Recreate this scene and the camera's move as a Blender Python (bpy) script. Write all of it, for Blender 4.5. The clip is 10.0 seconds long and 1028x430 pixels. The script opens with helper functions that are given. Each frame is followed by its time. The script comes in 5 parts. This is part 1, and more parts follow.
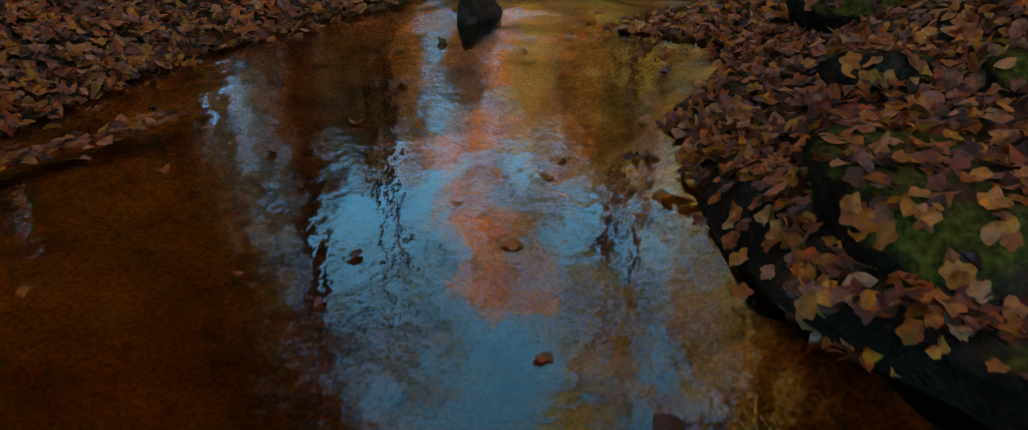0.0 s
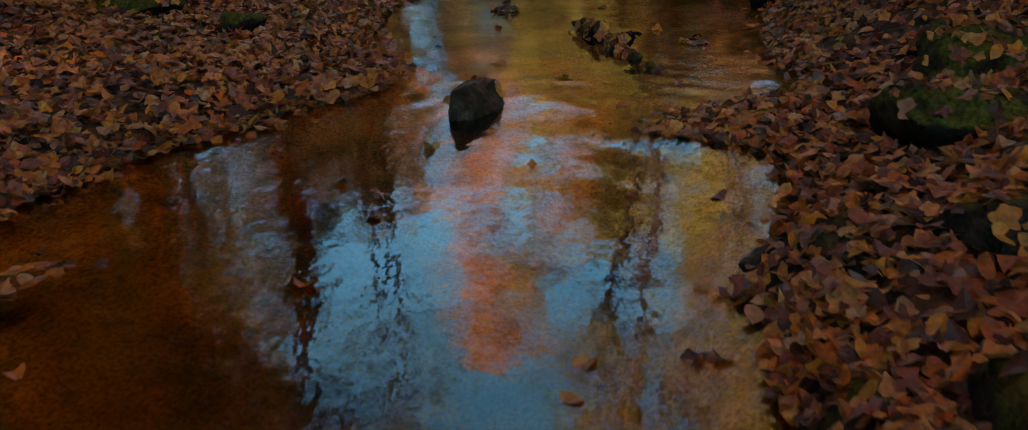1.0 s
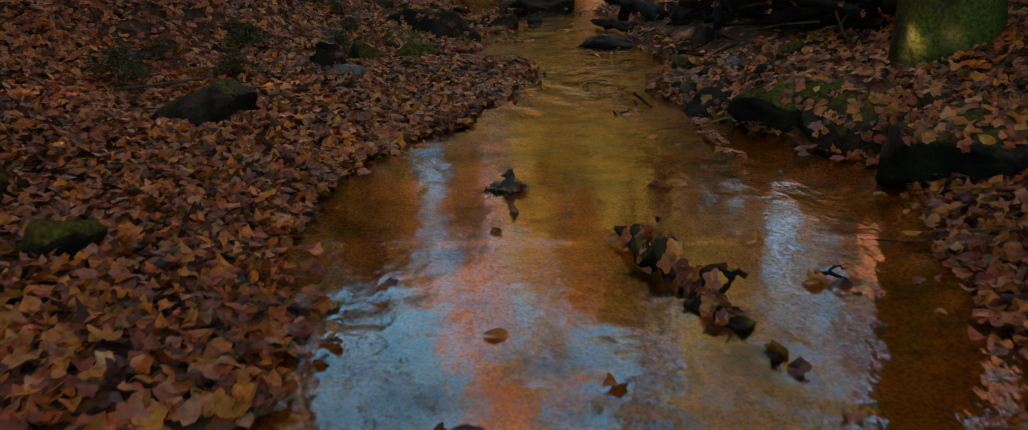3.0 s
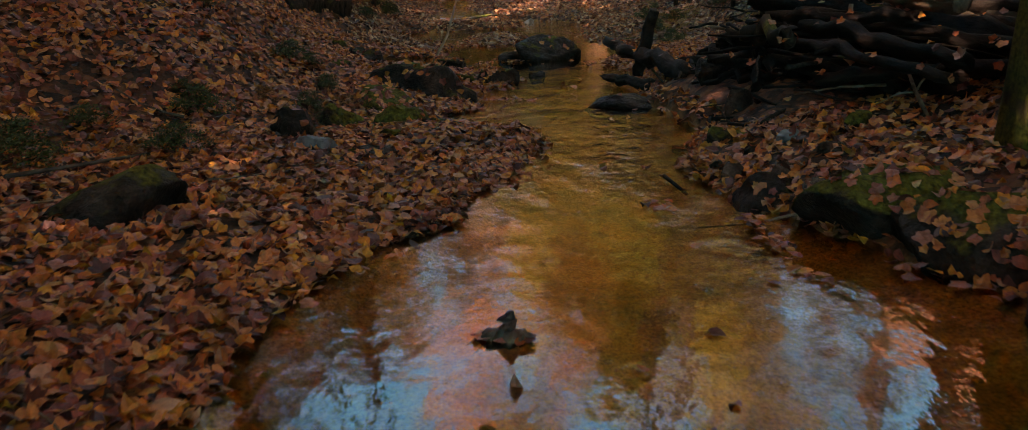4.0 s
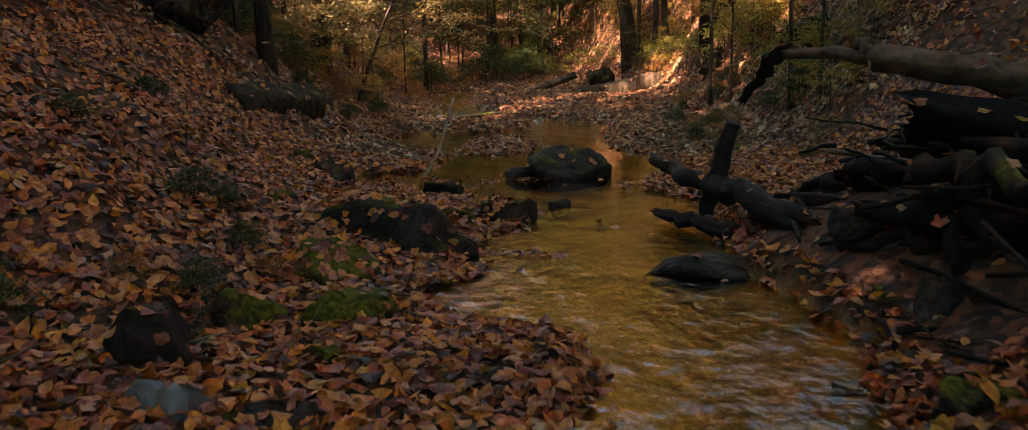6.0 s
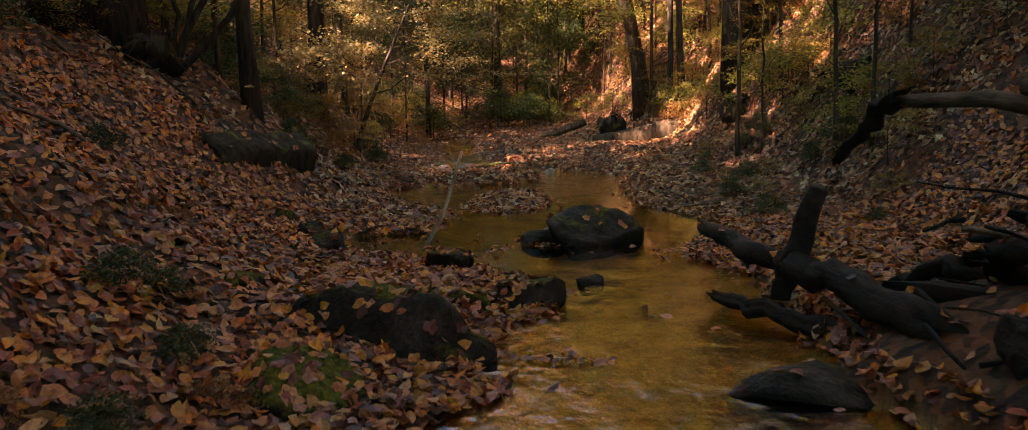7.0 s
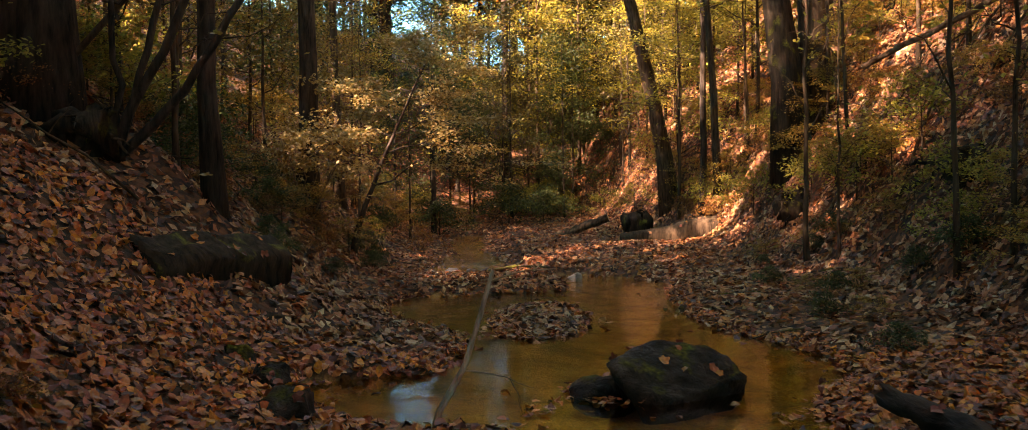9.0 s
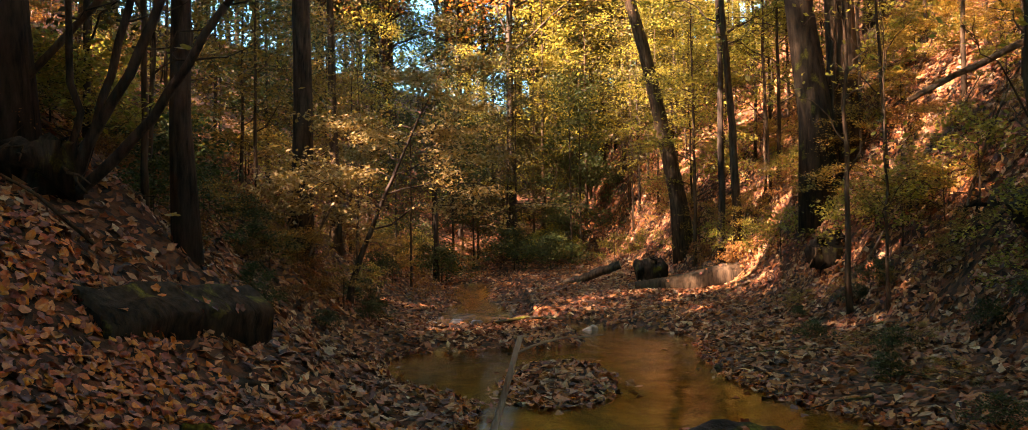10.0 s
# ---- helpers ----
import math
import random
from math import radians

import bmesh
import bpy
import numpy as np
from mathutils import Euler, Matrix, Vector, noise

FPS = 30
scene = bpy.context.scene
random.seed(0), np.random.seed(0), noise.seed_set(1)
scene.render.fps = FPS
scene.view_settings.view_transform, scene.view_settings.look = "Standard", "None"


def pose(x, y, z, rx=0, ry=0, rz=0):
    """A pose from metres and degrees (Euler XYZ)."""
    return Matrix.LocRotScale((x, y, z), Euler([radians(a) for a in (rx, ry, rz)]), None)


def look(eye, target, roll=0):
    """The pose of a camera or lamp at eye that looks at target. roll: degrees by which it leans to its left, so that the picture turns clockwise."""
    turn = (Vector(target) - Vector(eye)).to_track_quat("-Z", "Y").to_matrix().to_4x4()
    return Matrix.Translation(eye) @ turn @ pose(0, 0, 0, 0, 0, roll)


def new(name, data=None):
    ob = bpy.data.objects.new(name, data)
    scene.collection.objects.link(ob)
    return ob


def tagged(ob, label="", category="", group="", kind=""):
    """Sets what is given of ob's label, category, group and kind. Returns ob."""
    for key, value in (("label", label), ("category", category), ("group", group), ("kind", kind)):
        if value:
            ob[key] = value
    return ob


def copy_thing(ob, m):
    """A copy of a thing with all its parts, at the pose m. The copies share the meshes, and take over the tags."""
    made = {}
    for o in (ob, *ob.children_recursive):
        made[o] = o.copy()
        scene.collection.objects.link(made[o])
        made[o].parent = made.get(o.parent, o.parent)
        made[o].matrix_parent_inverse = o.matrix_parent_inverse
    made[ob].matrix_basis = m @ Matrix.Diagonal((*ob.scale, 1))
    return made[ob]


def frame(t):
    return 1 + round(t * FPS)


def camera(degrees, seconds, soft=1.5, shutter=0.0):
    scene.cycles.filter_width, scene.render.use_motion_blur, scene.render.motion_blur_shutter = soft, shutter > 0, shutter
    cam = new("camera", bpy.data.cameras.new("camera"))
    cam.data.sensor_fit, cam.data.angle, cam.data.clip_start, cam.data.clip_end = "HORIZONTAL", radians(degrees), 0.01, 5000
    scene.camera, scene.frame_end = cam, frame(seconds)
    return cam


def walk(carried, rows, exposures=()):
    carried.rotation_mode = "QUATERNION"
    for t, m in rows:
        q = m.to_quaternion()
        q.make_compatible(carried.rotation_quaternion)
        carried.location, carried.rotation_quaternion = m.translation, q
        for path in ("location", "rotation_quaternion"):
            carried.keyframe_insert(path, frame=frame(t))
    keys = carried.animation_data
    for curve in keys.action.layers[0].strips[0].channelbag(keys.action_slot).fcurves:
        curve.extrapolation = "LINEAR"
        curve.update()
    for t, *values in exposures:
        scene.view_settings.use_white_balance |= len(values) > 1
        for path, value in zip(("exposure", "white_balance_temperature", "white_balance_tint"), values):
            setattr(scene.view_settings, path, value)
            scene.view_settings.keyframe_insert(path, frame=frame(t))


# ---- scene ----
cam = camera(57.6, 10.0, soft=0.7, shutter=0.25)
METRES, EYE, TILT, LEAN, TURN = 16.484, 1.5, 0.0, 0.0, 3.6
ROWS = [
    (0.0, 0.0, 0.0, 0.0, -0.82, -24.62, 1.8),
    (0.5, -0.0001, 0.0421, -0.0001, -0.82, -23.41, 1.77),
    (1.0, -0.0003, 0.0862, -0.0006, -0.78, -22.14, 1.73),
    (1.5, 0.0004, 0.1323, -0.0005, -0.71, -20.88, 1.72),
    (2.0, 0.0006, 0.1801, -0.0001, -0.69, -19.64, 1.67),
    (2.5, 0.0007, 0.2294, 0.0004, -0.65, -18.37, 1.64),
    (4.0, 0.0017, 0.3839, 0.0003, -0.63, -14.54, 1.59),
    (4.5, 0.002, 0.4402, 0.0008, -0.63, -13.22, 1.56),
    (5.0, 0.0013, 0.4971, 0.0013, -0.63, -11.8, 1.55),
    (5.5, -0.0012, 0.5562, 0.002, -0.6, -10.48, 1.37),
    (7.0, -0.0148, 0.7206, 0.0038, -0.47, -6.37, 1.02),
    (7.5, -0.0202, 0.7704, 0.0044, -0.44, -4.95, 0.94),
    (8.0, -0.0253, 0.8183, 0.0051, -0.39, -3.53, 0.89),
    (8.5, -0.0303, 0.8649, 0.0055, -0.35, -2.08, 0.84),
    (9.0, -0.0348, 0.9097, 0.0058, -0.28, -0.65, 0.81),
    (9.5, -0.0395, 0.9544, 0.006, -0.24, 0.76, 0.76),
    (10.0, -0.044, 0.9978, 0.0057, -0.2, 2.18, 0.75),
]
walk(cam, [(t, pose(0, 0, EYE, TILT, LEAN, TURN) @ pose(METRES * x, METRES * y, METRES * z, 90 + pitch, roll, yaw)) for t, x, y, z, yaw, pitch, roll in ROWS],
     exposures=[(0.0, 4.0, 8900, 29), (1.0, 4.08, 9400, 32), (2.5, 4.2, 10300, 37), (5.5, 4.37, 10600, 38), (7.0, 4.42, 10800, 40), (8.5, 4.38, 11700, 42), (10.0, 4.28, 11600, 42)])


# ---- world and sun ----
SUN_FROM = Vector((-0.84, -0.54, 0.0)).normalized()
SUN_ELEV = radians(40)
world = bpy.data.worlds.new("sky")
scene.world = world
world.use_nodes = True
wn = world.node_tree.nodes
sky = wn.new("ShaderNodeTexSky")
sky.sky_type = "NISHITA"
sky.sun_disc = False
sky.sun_elevation = SUN_ELEV
sky.sun_rotation = math.atan2(SUN_FROM.x, SUN_FROM.y)
sky.air_density, sky.dust_density, sky.ozone_density = 0.5, 0.0, 4.0
wn["Background"].inputs["Strength"].default_value = 0.095
tint = wn.new("ShaderNodeMix")
tint.data_type, tint.blend_type = "RGBA", "MULTIPLY"
tint.inputs[0].default_value = 1.0
tint.inputs[7].default_value = (0.19, 1.0, 0.90, 1.0)  # a deep teal autumn sky
world.node_tree.links.new(sky.outputs["Color"], tint.inputs[6])
world.node_tree.links.new(tint.outputs[2], wn["Background"].inputs["Color"])
sun_data = bpy.data.lights.new("sun", "SUN")
sun_data.energy, sun_data.angle, sun_data.color = 4.2, radians(0.53), (0.92, 0.97, 1.0)
sun = new("sun", sun_data)
to_sun = Vector((SUN_FROM.x * math.cos(SUN_ELEV), SUN_FROM.y * math.cos(SUN_ELEV), math.sin(SUN_ELEV)))
sun.matrix_world = look(to_sun * 60, (0, 0, 0))


# ---- materials ----
class Nodes:
    """A small helper round one node tree."""

    def __init__(self, name):
        self.mat = bpy.data.materials.new(name)
        self.mat.use_nodes = True
        self.tree = self.mat.node_tree
        self.bsdf = self.tree.nodes["Principled BSDF"]
        self.out = self.tree.nodes["Material Output"]

    def node(self, kind, **values):
        n = self.tree.nodes.new(kind)
        for key, value in values.items():
            if key in n.inputs.keys():
                self.put(value, n.inputs[key])
        return n

    def put(self, value, socket):
        if isinstance(value, bpy.types.NodeSocket):
            self.tree.links.new(value, socket)
        else:
            socket.default_value = value

    def coords(self):
        return self.tree.nodes.new("ShaderNodeTexCoord").outputs["Object"]

    def place(self):
        return self.tree.nodes.new("ShaderNodeNewGeometry").outputs["Position"]

    def noise(self, where, scale, detail=4.0, rough=0.55, stretch=None):
        if stretch:
            m = self.node("ShaderNodeMapping", Vector=where, Scale=stretch)
            where = m.outputs["Vector"]
        return self.node("ShaderNodeTexNoise", Vector=where, Scale=scale, Detail=detail, Roughness=rough).outputs["Fac"]

    def ramp(self, fac, stops, constant=False):
        n = self.node("ShaderNodeValToRGB", Fac=fac)
        e = n.color_ramp.elements
        while len(e) < len(stops):
            e.new(0.5)
        for item, (at, colour) in zip(e, stops):
            item.position = at
            item.color = (*colour, 1) if len(colour) == 3 else colour
        if constant:
            n.color_ramp.interpolation = "CONSTANT"
        return n.outputs["Color"]

    def mix(self, fac, a, b, how="MIX"):
        n = self.tree.nodes.new("ShaderNodeMix")
        n.data_type, n.blend_type = "RGBA", how
        for value, at in ((fac, 0), (a, 6), (b, 7)):
            if isinstance(value, tuple) and len(value) == 3:
                value = (*value, 1)
            self.put(value, n.inputs[at])
        return n.outputs[2]

    def math(self, how, a, b=0.0, clamp=False):
        n = self.tree.nodes.new("ShaderNodeMath")
        n.operation, n.use_clamp = how, clamp
        self.put(a, n.inputs[0])
        self.put(b, n.inputs[1])
        return n.outputs[0]

    def bump(self, height, strength=0.5, distance=0.02, normal=None):
        n = self.node("ShaderNodeBump", Height=height, Strength=strength, Distance=distance)
        if normal is not None:
            self.put(normal, n.inputs["Normal"])
        return n.outputs["Normal"]

    def finish(self, colour, rough=0.8, normal=None, spec=0.4):
        self.put(colour, self.bsdf.inputs["Base Color"])
        self.put(rough, self.bsdf.inputs["Roughness"])
        self.bsdf.inputs["Specular IOR Level"].default_value = spec
        if normal is not None:
            self.put(normal, self.bsdf.inputs["Normal"])
        return self.mat


def leaf_material(name, stops, by_object=False, through_light=0.35, rough=0.55):
    n = Nodes(name)
    if by_object:
        pick = n.tree.nodes.new("ShaderNodeObjectInfo").outputs["Random"]
    else:
        pick = n.tree.nodes.new("ShaderNodeNewGeometry").outputs["Random Per Island"]
    colour = n.ramp(pick, stops)
    where = n.place()
    blotch = n.ramp(n.noise(where, 38, 3), [(0.3, (0.55, 0.5, 0.45)), (0.7, (1.15, 1.1, 1.0))])
    patch = n.ramp(n.noise(where, 0.9, 2), [(0.3, (0.72, 0.70, 0.72)), (0.7, (1.15, 1.1, 1.0))])
    colour = n.mix(1.0, colour, blotch, "MULTIPLY")
    colour = n.mix(1.0, colour, patch, "MULTIPLY")
    n.finish(colour, rough, n.bump(n.noise(where, 60, 2), 0.4, 0.004), 0.35)
    tr = n.node("ShaderNodeBsdfTranslucent", Color=colour)
    m = n.node("ShaderNodeMixShader", Fac=through_light)
    n.tree.links.new(n.bsdf.outputs[0], m.inputs[1])
    n.tree.links.new(tr.outputs[0], m.inputs[2])
    n.tree.links.new(m.outputs[0], n.out.inputs["Surface"])
    return n.mat


LITTER = [(0.0, (0.045, 0.011, 0.007)), (0.12, (0.15, 0.034, 0.020)), (0.25, (0.28, 0.070, 0.048)), (0.37, (0.40, 0.088, 0.017)), (0.49, (0.55, 0.175, 0.026)),
          (0.61, (0.62, 0.215, 0.085)), (0.73, (0.70, 0.255, 0.024)), (0.83, (0.48, 0.090, 0.011)), (0.92, (0.36, 0.135, 0.105)), (1.0, (0.66, 0.29, 0.125))]
litter_mat = leaf_material("fallen leaves", LITTER, through_light=0.15, rough=0.5)
litter_piece_mat = leaf_material("fallen leaf", LITTER, by_object=True, through_light=0.15, rough=0.5)
# far litter recoloured paler and tanner, as if it lay in sun
sunlit_litter_mat = leaf_material("far fallen leaves, paled as if sunlit", [(0, (0.030, 0.010, 0.006)), (0.18, (0.13, 0.038, 0.018)), (0.36, (0.28, 0.080, 0.031)), (0.52, (0.41, 0.138, 0.055)), (0.68, (0.47, 0.25, 0.13)),
                                                         (0.82, (0.49, 0.178, 0.050)), (0.92, (0.43, 0.28, 0.175)), (1, (0.62, 0.42, 0.26))], through_light=0.15)
# one yellow in two strengths: beech lightened as if sunlit, the rest dimmed
lit_beech_mat = leaf_material("golden beech leaves, lightened as if sunlit", [(0, (0.24, 0.14, 0.03)), (0.35, (0.34, 0.235, 0.07)), (0.7, (0.42, 0.335, 0.16)), (1, (0.36, 0.26, 0.14))], through_light=0.4)
yellow_mat = leaf_material("dull yellow leaves", [(0, (0.17, 0.10, 0.02)), (0.35, (0.24, 0.165, 0.035)), (0.7, (0.31, 0.23, 0.06)), (1, (0.26, 0.17, 0.06))], through_light=0.4)
orange_mat = leaf_material("orange leaves", [(0, (0.46, 0.12, 0.018)), (0.5, (0.58, 0.19, 0.033)), (1, (0.56, 0.28, 0.065))], through_light=0.6)
# lightened yellow, so that the canopy throws warm light into the shade
canopy_mat = leaf_material("golden canopy leaves", [(0, (0.46, 0.25, 0.04)), (0.5, (0.60, 0.37, 0.07)), (1, (0.64, 0.43, 0.12))], through_light=0.6)
russet_mat = leaf_material("russet leaves", [(0, (0.16, 0.055, 0.02)), (0.5, (0.30, 0.12, 0.03)), (1, (0.36, 0.20, 0.05))], through_light=0.45)
lime_mat = leaf_material("yellow green leaves", [(0, (0.13, 0.145, 0.03)), (0.5, (0.29, 0.27, 0.055)), (1, (0.46, 0.38, 0.09))], through_light=0.6)
spray_mat = leaf_material("fading beech leaves", [(0, (0.19, 0.13, 0.028)), (0.4, (0.33, 0.225, 0.045)), (0.75, (0.46, 0.30, 0.07)), (1, (0.38, 0.17, 0.04))], through_light=0.45)
olive_mat = leaf_material("olive leaves", [(0, (0.035, 0.04, 0.012)), (0.5, (0.085, 0.085, 0.024)), (0.85, (0.15, 0.125, 0.03)), (1, (0.16, 0.085, 0.03))], through_light=0.4)
green_mat = leaf_material("green leaves", [(0, (0.02, 0.04, 0.012)), (0.6, (0.05, 0.085, 0.02)), (1, (0.11, 0.13, 0.03))], through_light=0.4)


def ground_material():
    n = Nodes("forest soil and stream sand")
    where = n.place()
    bed = n.node("ShaderNodeAttribute")
    bed.attribute_name = "bed"
    soil = n.ramp(n.noise(where, 7, 6), [(0.3, (0.007, 0.004, 0.0025)), (0.55, (0.022, 0.011, 0.006)), (0.75, (0.055, 0.024, 0.010))])
    vor = n.node("ShaderNodeTexVoronoi", Vector=where, Scale=13.0)
    leafy = n.mix(0.75, soil, n.ramp(vor.outputs["Color"], [(0.2, (0.016, 0.007, 0.004)), (0.5, (0.075, 0.025, 0.010)), (0.8, (0.18, 0.058, 0.020))]))
    sand = n.ramp(n.noise(where, 2.2, 5), [(0.28, (0.15, 0.068, 0.016)), (0.5, (0.44, 0.205, 0.048)), (0.72, (0.66, 0.35, 0.11))])
    grit = n.ramp(n.noise(where, 55, 3), [(0.35, (0.45, 0.42, 0.4)), (0.6, (1.1, 1.08, 1.0))])
    sand = n.mix(1.0, sand, grit, "MULTIPLY")
    sunk = n.ramp(n.noise(where, 5.5, 4), [(0.60, (0, 0, 0)), (0.68, (1, 1, 1))])
    sand = n.mix(n.math("MULTIPLY", sunk, 0.55), sand, (0.06, 0.03, 0.012))
    colour = n.mix(bed.outputs["Fac"], leafy, sand)
    return n.finish(colour, 0.9, n.bump(n.noise(where, 22, 5), 0.7, 0.04), 0.25)


ground_mat = ground_material()


def water_material():
    n = Nodes("clear brown stream water")
    n.tree.nodes.remove(n.bsdf)
    where = n.place()
    rough_water = n.node("ShaderNodeAttribute")
    rough_water.attribute_name = "riffle"
    slow = n.noise(where, 3.4, 3, 0.5, (1.0, 0.6, 1.0))
    fine = n.noise(where, 11.0, 3, 0.55, (1.0, 0.7, 1.0))
    tiny = n.noise(where, 34.0, 2, 0.5)
    choppy = n.noise(where, 4.6, 2, 0.45, (1.0, 0.5, 1.0))
    h = n.math("ADD", n.math("MULTIPLY", slow, 0.6), n.math("ADD", n.math("MULTIPLY", fine, 0.10), n.math("MULTIPLY", tiny, 0.004)))
    lively = n.math("ADD", n.math("MULTIPLY", fine, 0.42), n.math("ADD", n.math("MULTIPLY", choppy, 1.2), n.math("MULTIPLY", tiny, 0.025)))
    h = n.math("ADD", h, n.math("MULTIPLY", lively, rough_water.outputs["Fac"]))
    normal = n.bump(h, 1.0, 0.009)
    depth = n.node("ShaderNodeAttribute")
    depth.attribute_name = "depth"
    clear = n.node("ShaderNodeBsdfTransparent", Color=n.mix(depth.outputs["Fac"], (0.94, 0.80, 0.46), (0.54, 0.36, 0.12)))
    gloss = n.node("ShaderNodeBsdfGlossy", Color=(1, 1, 1, 1), Roughness=0.0, Normal=normal)
    fres = n.node("ShaderNodeFresnel", IOR=1.5, Normal=normal)
    m = n.node("ShaderNodeMixShader", Fac=fres.outputs[0])
    n.tree.links.new(clear.outputs[0], m.inputs[1])
    n.tree.links.new(gloss.outputs[0], m.inputs[2])
    n.tree.links.new(m.outputs[0], n.out.inputs["Surface"])
    return n.mat


water_mat = water_material()


def rock_material(name, moss, tone=1.0):
    n = Nodes(name)
    where = n.place()
    stone = n.ramp(n.noise(where, 5, 6), [(0.3, (0.006 * tone, 0.004 * tone, 0.0022 * tone)), (0.52, (0.022 * tone, 0.013 * tone, 0.008 * tone)), (0.75, (0.075 * tone, 0.046 * tone, 0.030 * tone))])
    speck = n.ramp(n.noise(where, 48, 3), [(0.35, (0.55, 0.55, 0.55)), (0.65, (1.1, 1.1, 1.1))])
    stone = n.mix(1.0, stone, speck, "MULTIPLY")
    up = n.node("ShaderNodeSeparateXYZ", Vector=n.tree.nodes.new("ShaderNodeNewGeometry").outputs["Normal"]).outputs["Z"]
    cover = n.math("ADD", n.math("MULTIPLY", up, 0.35), n.noise(where, 4.0, 4))
    cover = n.ramp(cover, [(max(0.0, 0.92 - moss * 0.5), (0, 0, 0)), (min(1.0, 1.05 - moss * 0.5), (1, 1, 1))])
    green = n.ramp(n.noise(where, 30, 4), [(0.3, (0.020, 0.018, 0.003)), (0.7, (0.12, 0.105, 0.016))])
    rough = n.ramp(n.noise(where, 3, 2), [(0.35, (0.4, 0.4, 0.4)), (0.7, (0.9, 0.9, 0.9))])
    lumps = n.math("ADD", n.noise(where, 16, 6), n.math("MULTIPLY", n.noise(where, 90, 2), 0.25))
    return n.finish(n.mix(cover, stone, green), n.mix(cover, rough, (0.95, 0.95, 0.95)), n.bump(lumps, 1.0, 0.045), 0.12)


rock_mat = rock_material("dark wet stone", 0.15)
wet_rock_mat = rock_material("brown wet stone", 0.0, 2.4)
mossy_mat = rock_material("mossy stone", 0.75)
patchy_mat = rock_material("dark stone with moss patches", 0.36)
dark_moss_mat = rock_material("black stone with a little moss", 0.24)


def pale_rock_material():
    n = Nodes("pale stone")
    where = n.place()
    return n.finish(n.ramp(n.noise(where, 9, 5), [(0.3, (0.16, 0.13, 0.10)), (0.7, (0.36, 0.31, 0.25))]), 0.8, n.bump(n.noise(where, 30, 4), 0.7, 0.02), 0.3)


pale_rock_mat = pale_rock_material()


def grey_rock_material():
    n = Nodes("grey-green stone")
    where = n.place()
    return n.finish(n.ramp(n.noise(where, 8, 5), [(0.3, (0.045, 0.05, 0.045)), (0.7, (0.15, 0.16, 0.145))]), 0.6, n.bump(n.noise(where, 26, 5), 0.8, 0.02), 0.4)


grey_rock_mat = grey_rock_material()


def bark_material(name, dark, light, moss=0.0, rough=0.9, grain=(1.0, 1.0, 0.18)):
    n = Nodes(name)
    where = n.coords()
    ridges = n.noise(where, 14, 6, 0.6, grain)
    colour = n.ramp(ridges, [(0.32, dark), (0.68, light)])
    colour = n.mix(1.0, colour, n.ramp(n.noise(where, 2.0, 3), [(0.3, (0.6, 0.6, 0.6)), (0.7, (1.15, 1.12, 1.05))]), "MULTIPLY")
    if moss:
        cover = n.ramp(n.noise(where, 2.6, 5), [(0.62 - 0.3 * moss, (0, 0, 0)), (0.72 - 0.3 * moss, (1, 1, 1))])
        colour = n.mix(cover, colour, n.ramp(n.noise(where, 36, 3), [(0.3, (0.03, 0.032, 0.006)), (0.7, (0.15, 0.14, 0.025))]))
    return n.finish(colour, rough, n.bump(ridges, 0.9, 0.03), 0.1)


bark_mat = bark_material("dark grey-brown bark", (0.014, 0.010, 0.008), (0.075, 0.052, 0.038))
brown_bark_mat = bark_material("brown bark", (0.022, 0.014, 0.009), (0.11, 0.068, 0.042))
moss_bark_mat = bark_material("moss-grown bark", (0.03, 0.02, 0.012), (0.12, 0.08, 0.05), 0.9)
wet_wood_mat = bark_material("black wet wood", (0.004, 0.0028, 0.002), (0.020, 0.012, 0.008), 0.0, 0.8, grain=(1.0, 0.2, 1.0))
pale_wood_mat = bark_material("weathered bare wood", (0.09, 0.055, 0.035), (0.27, 0.18, 0.12), grain=(1.0, 0.2, 1.0))
stick_mat = bark_material("pale dry stick", (0.20, 0.12, 0.08), (0.45, 0.29, 0.19))
drift_mat = bark_material("wet brown driftwood", (0.006, 0.004, 0.003), (0.036, 0.023, 0.016), 0.0, 0.7, grain=(1.0, 0.2, 1.0))
mid_wood_mat = bark_material("brown rotting wood", (0.04, 0.028, 0.02), (0.15, 0.105, 0.075), 0.25, grain=(1.0, 0.2, 1.0))


def end_grain_material():
    n = Nodes("cut end grain")
    where = n.coords()
    w = n.node("ShaderNodeTexNoise", Vector=where, Scale=22.0)
    return n.finish(n.ramp(w.outputs["Fac"], [(0.35, (0.16, 0.09, 0.05)), (0.65, (0.36, 0.23, 0.13))]), 0.85, n.bump(w.outputs["Fac"], 0.5, 0.01))


end_mat = end_grain_material()
dry_wood_mat = bark_material("bare brown wood", (0.045, 0.026, 0.016), (0.17, 0.105, 0.066), grain=(1.0, 0.14, 1.0))
rotten_mat = bark_material("rotten dark bark", (0.010, 0.007, 0.005), (0.05, 0.034, 0.022), 0.12)

# ---- helpers of geometry ----


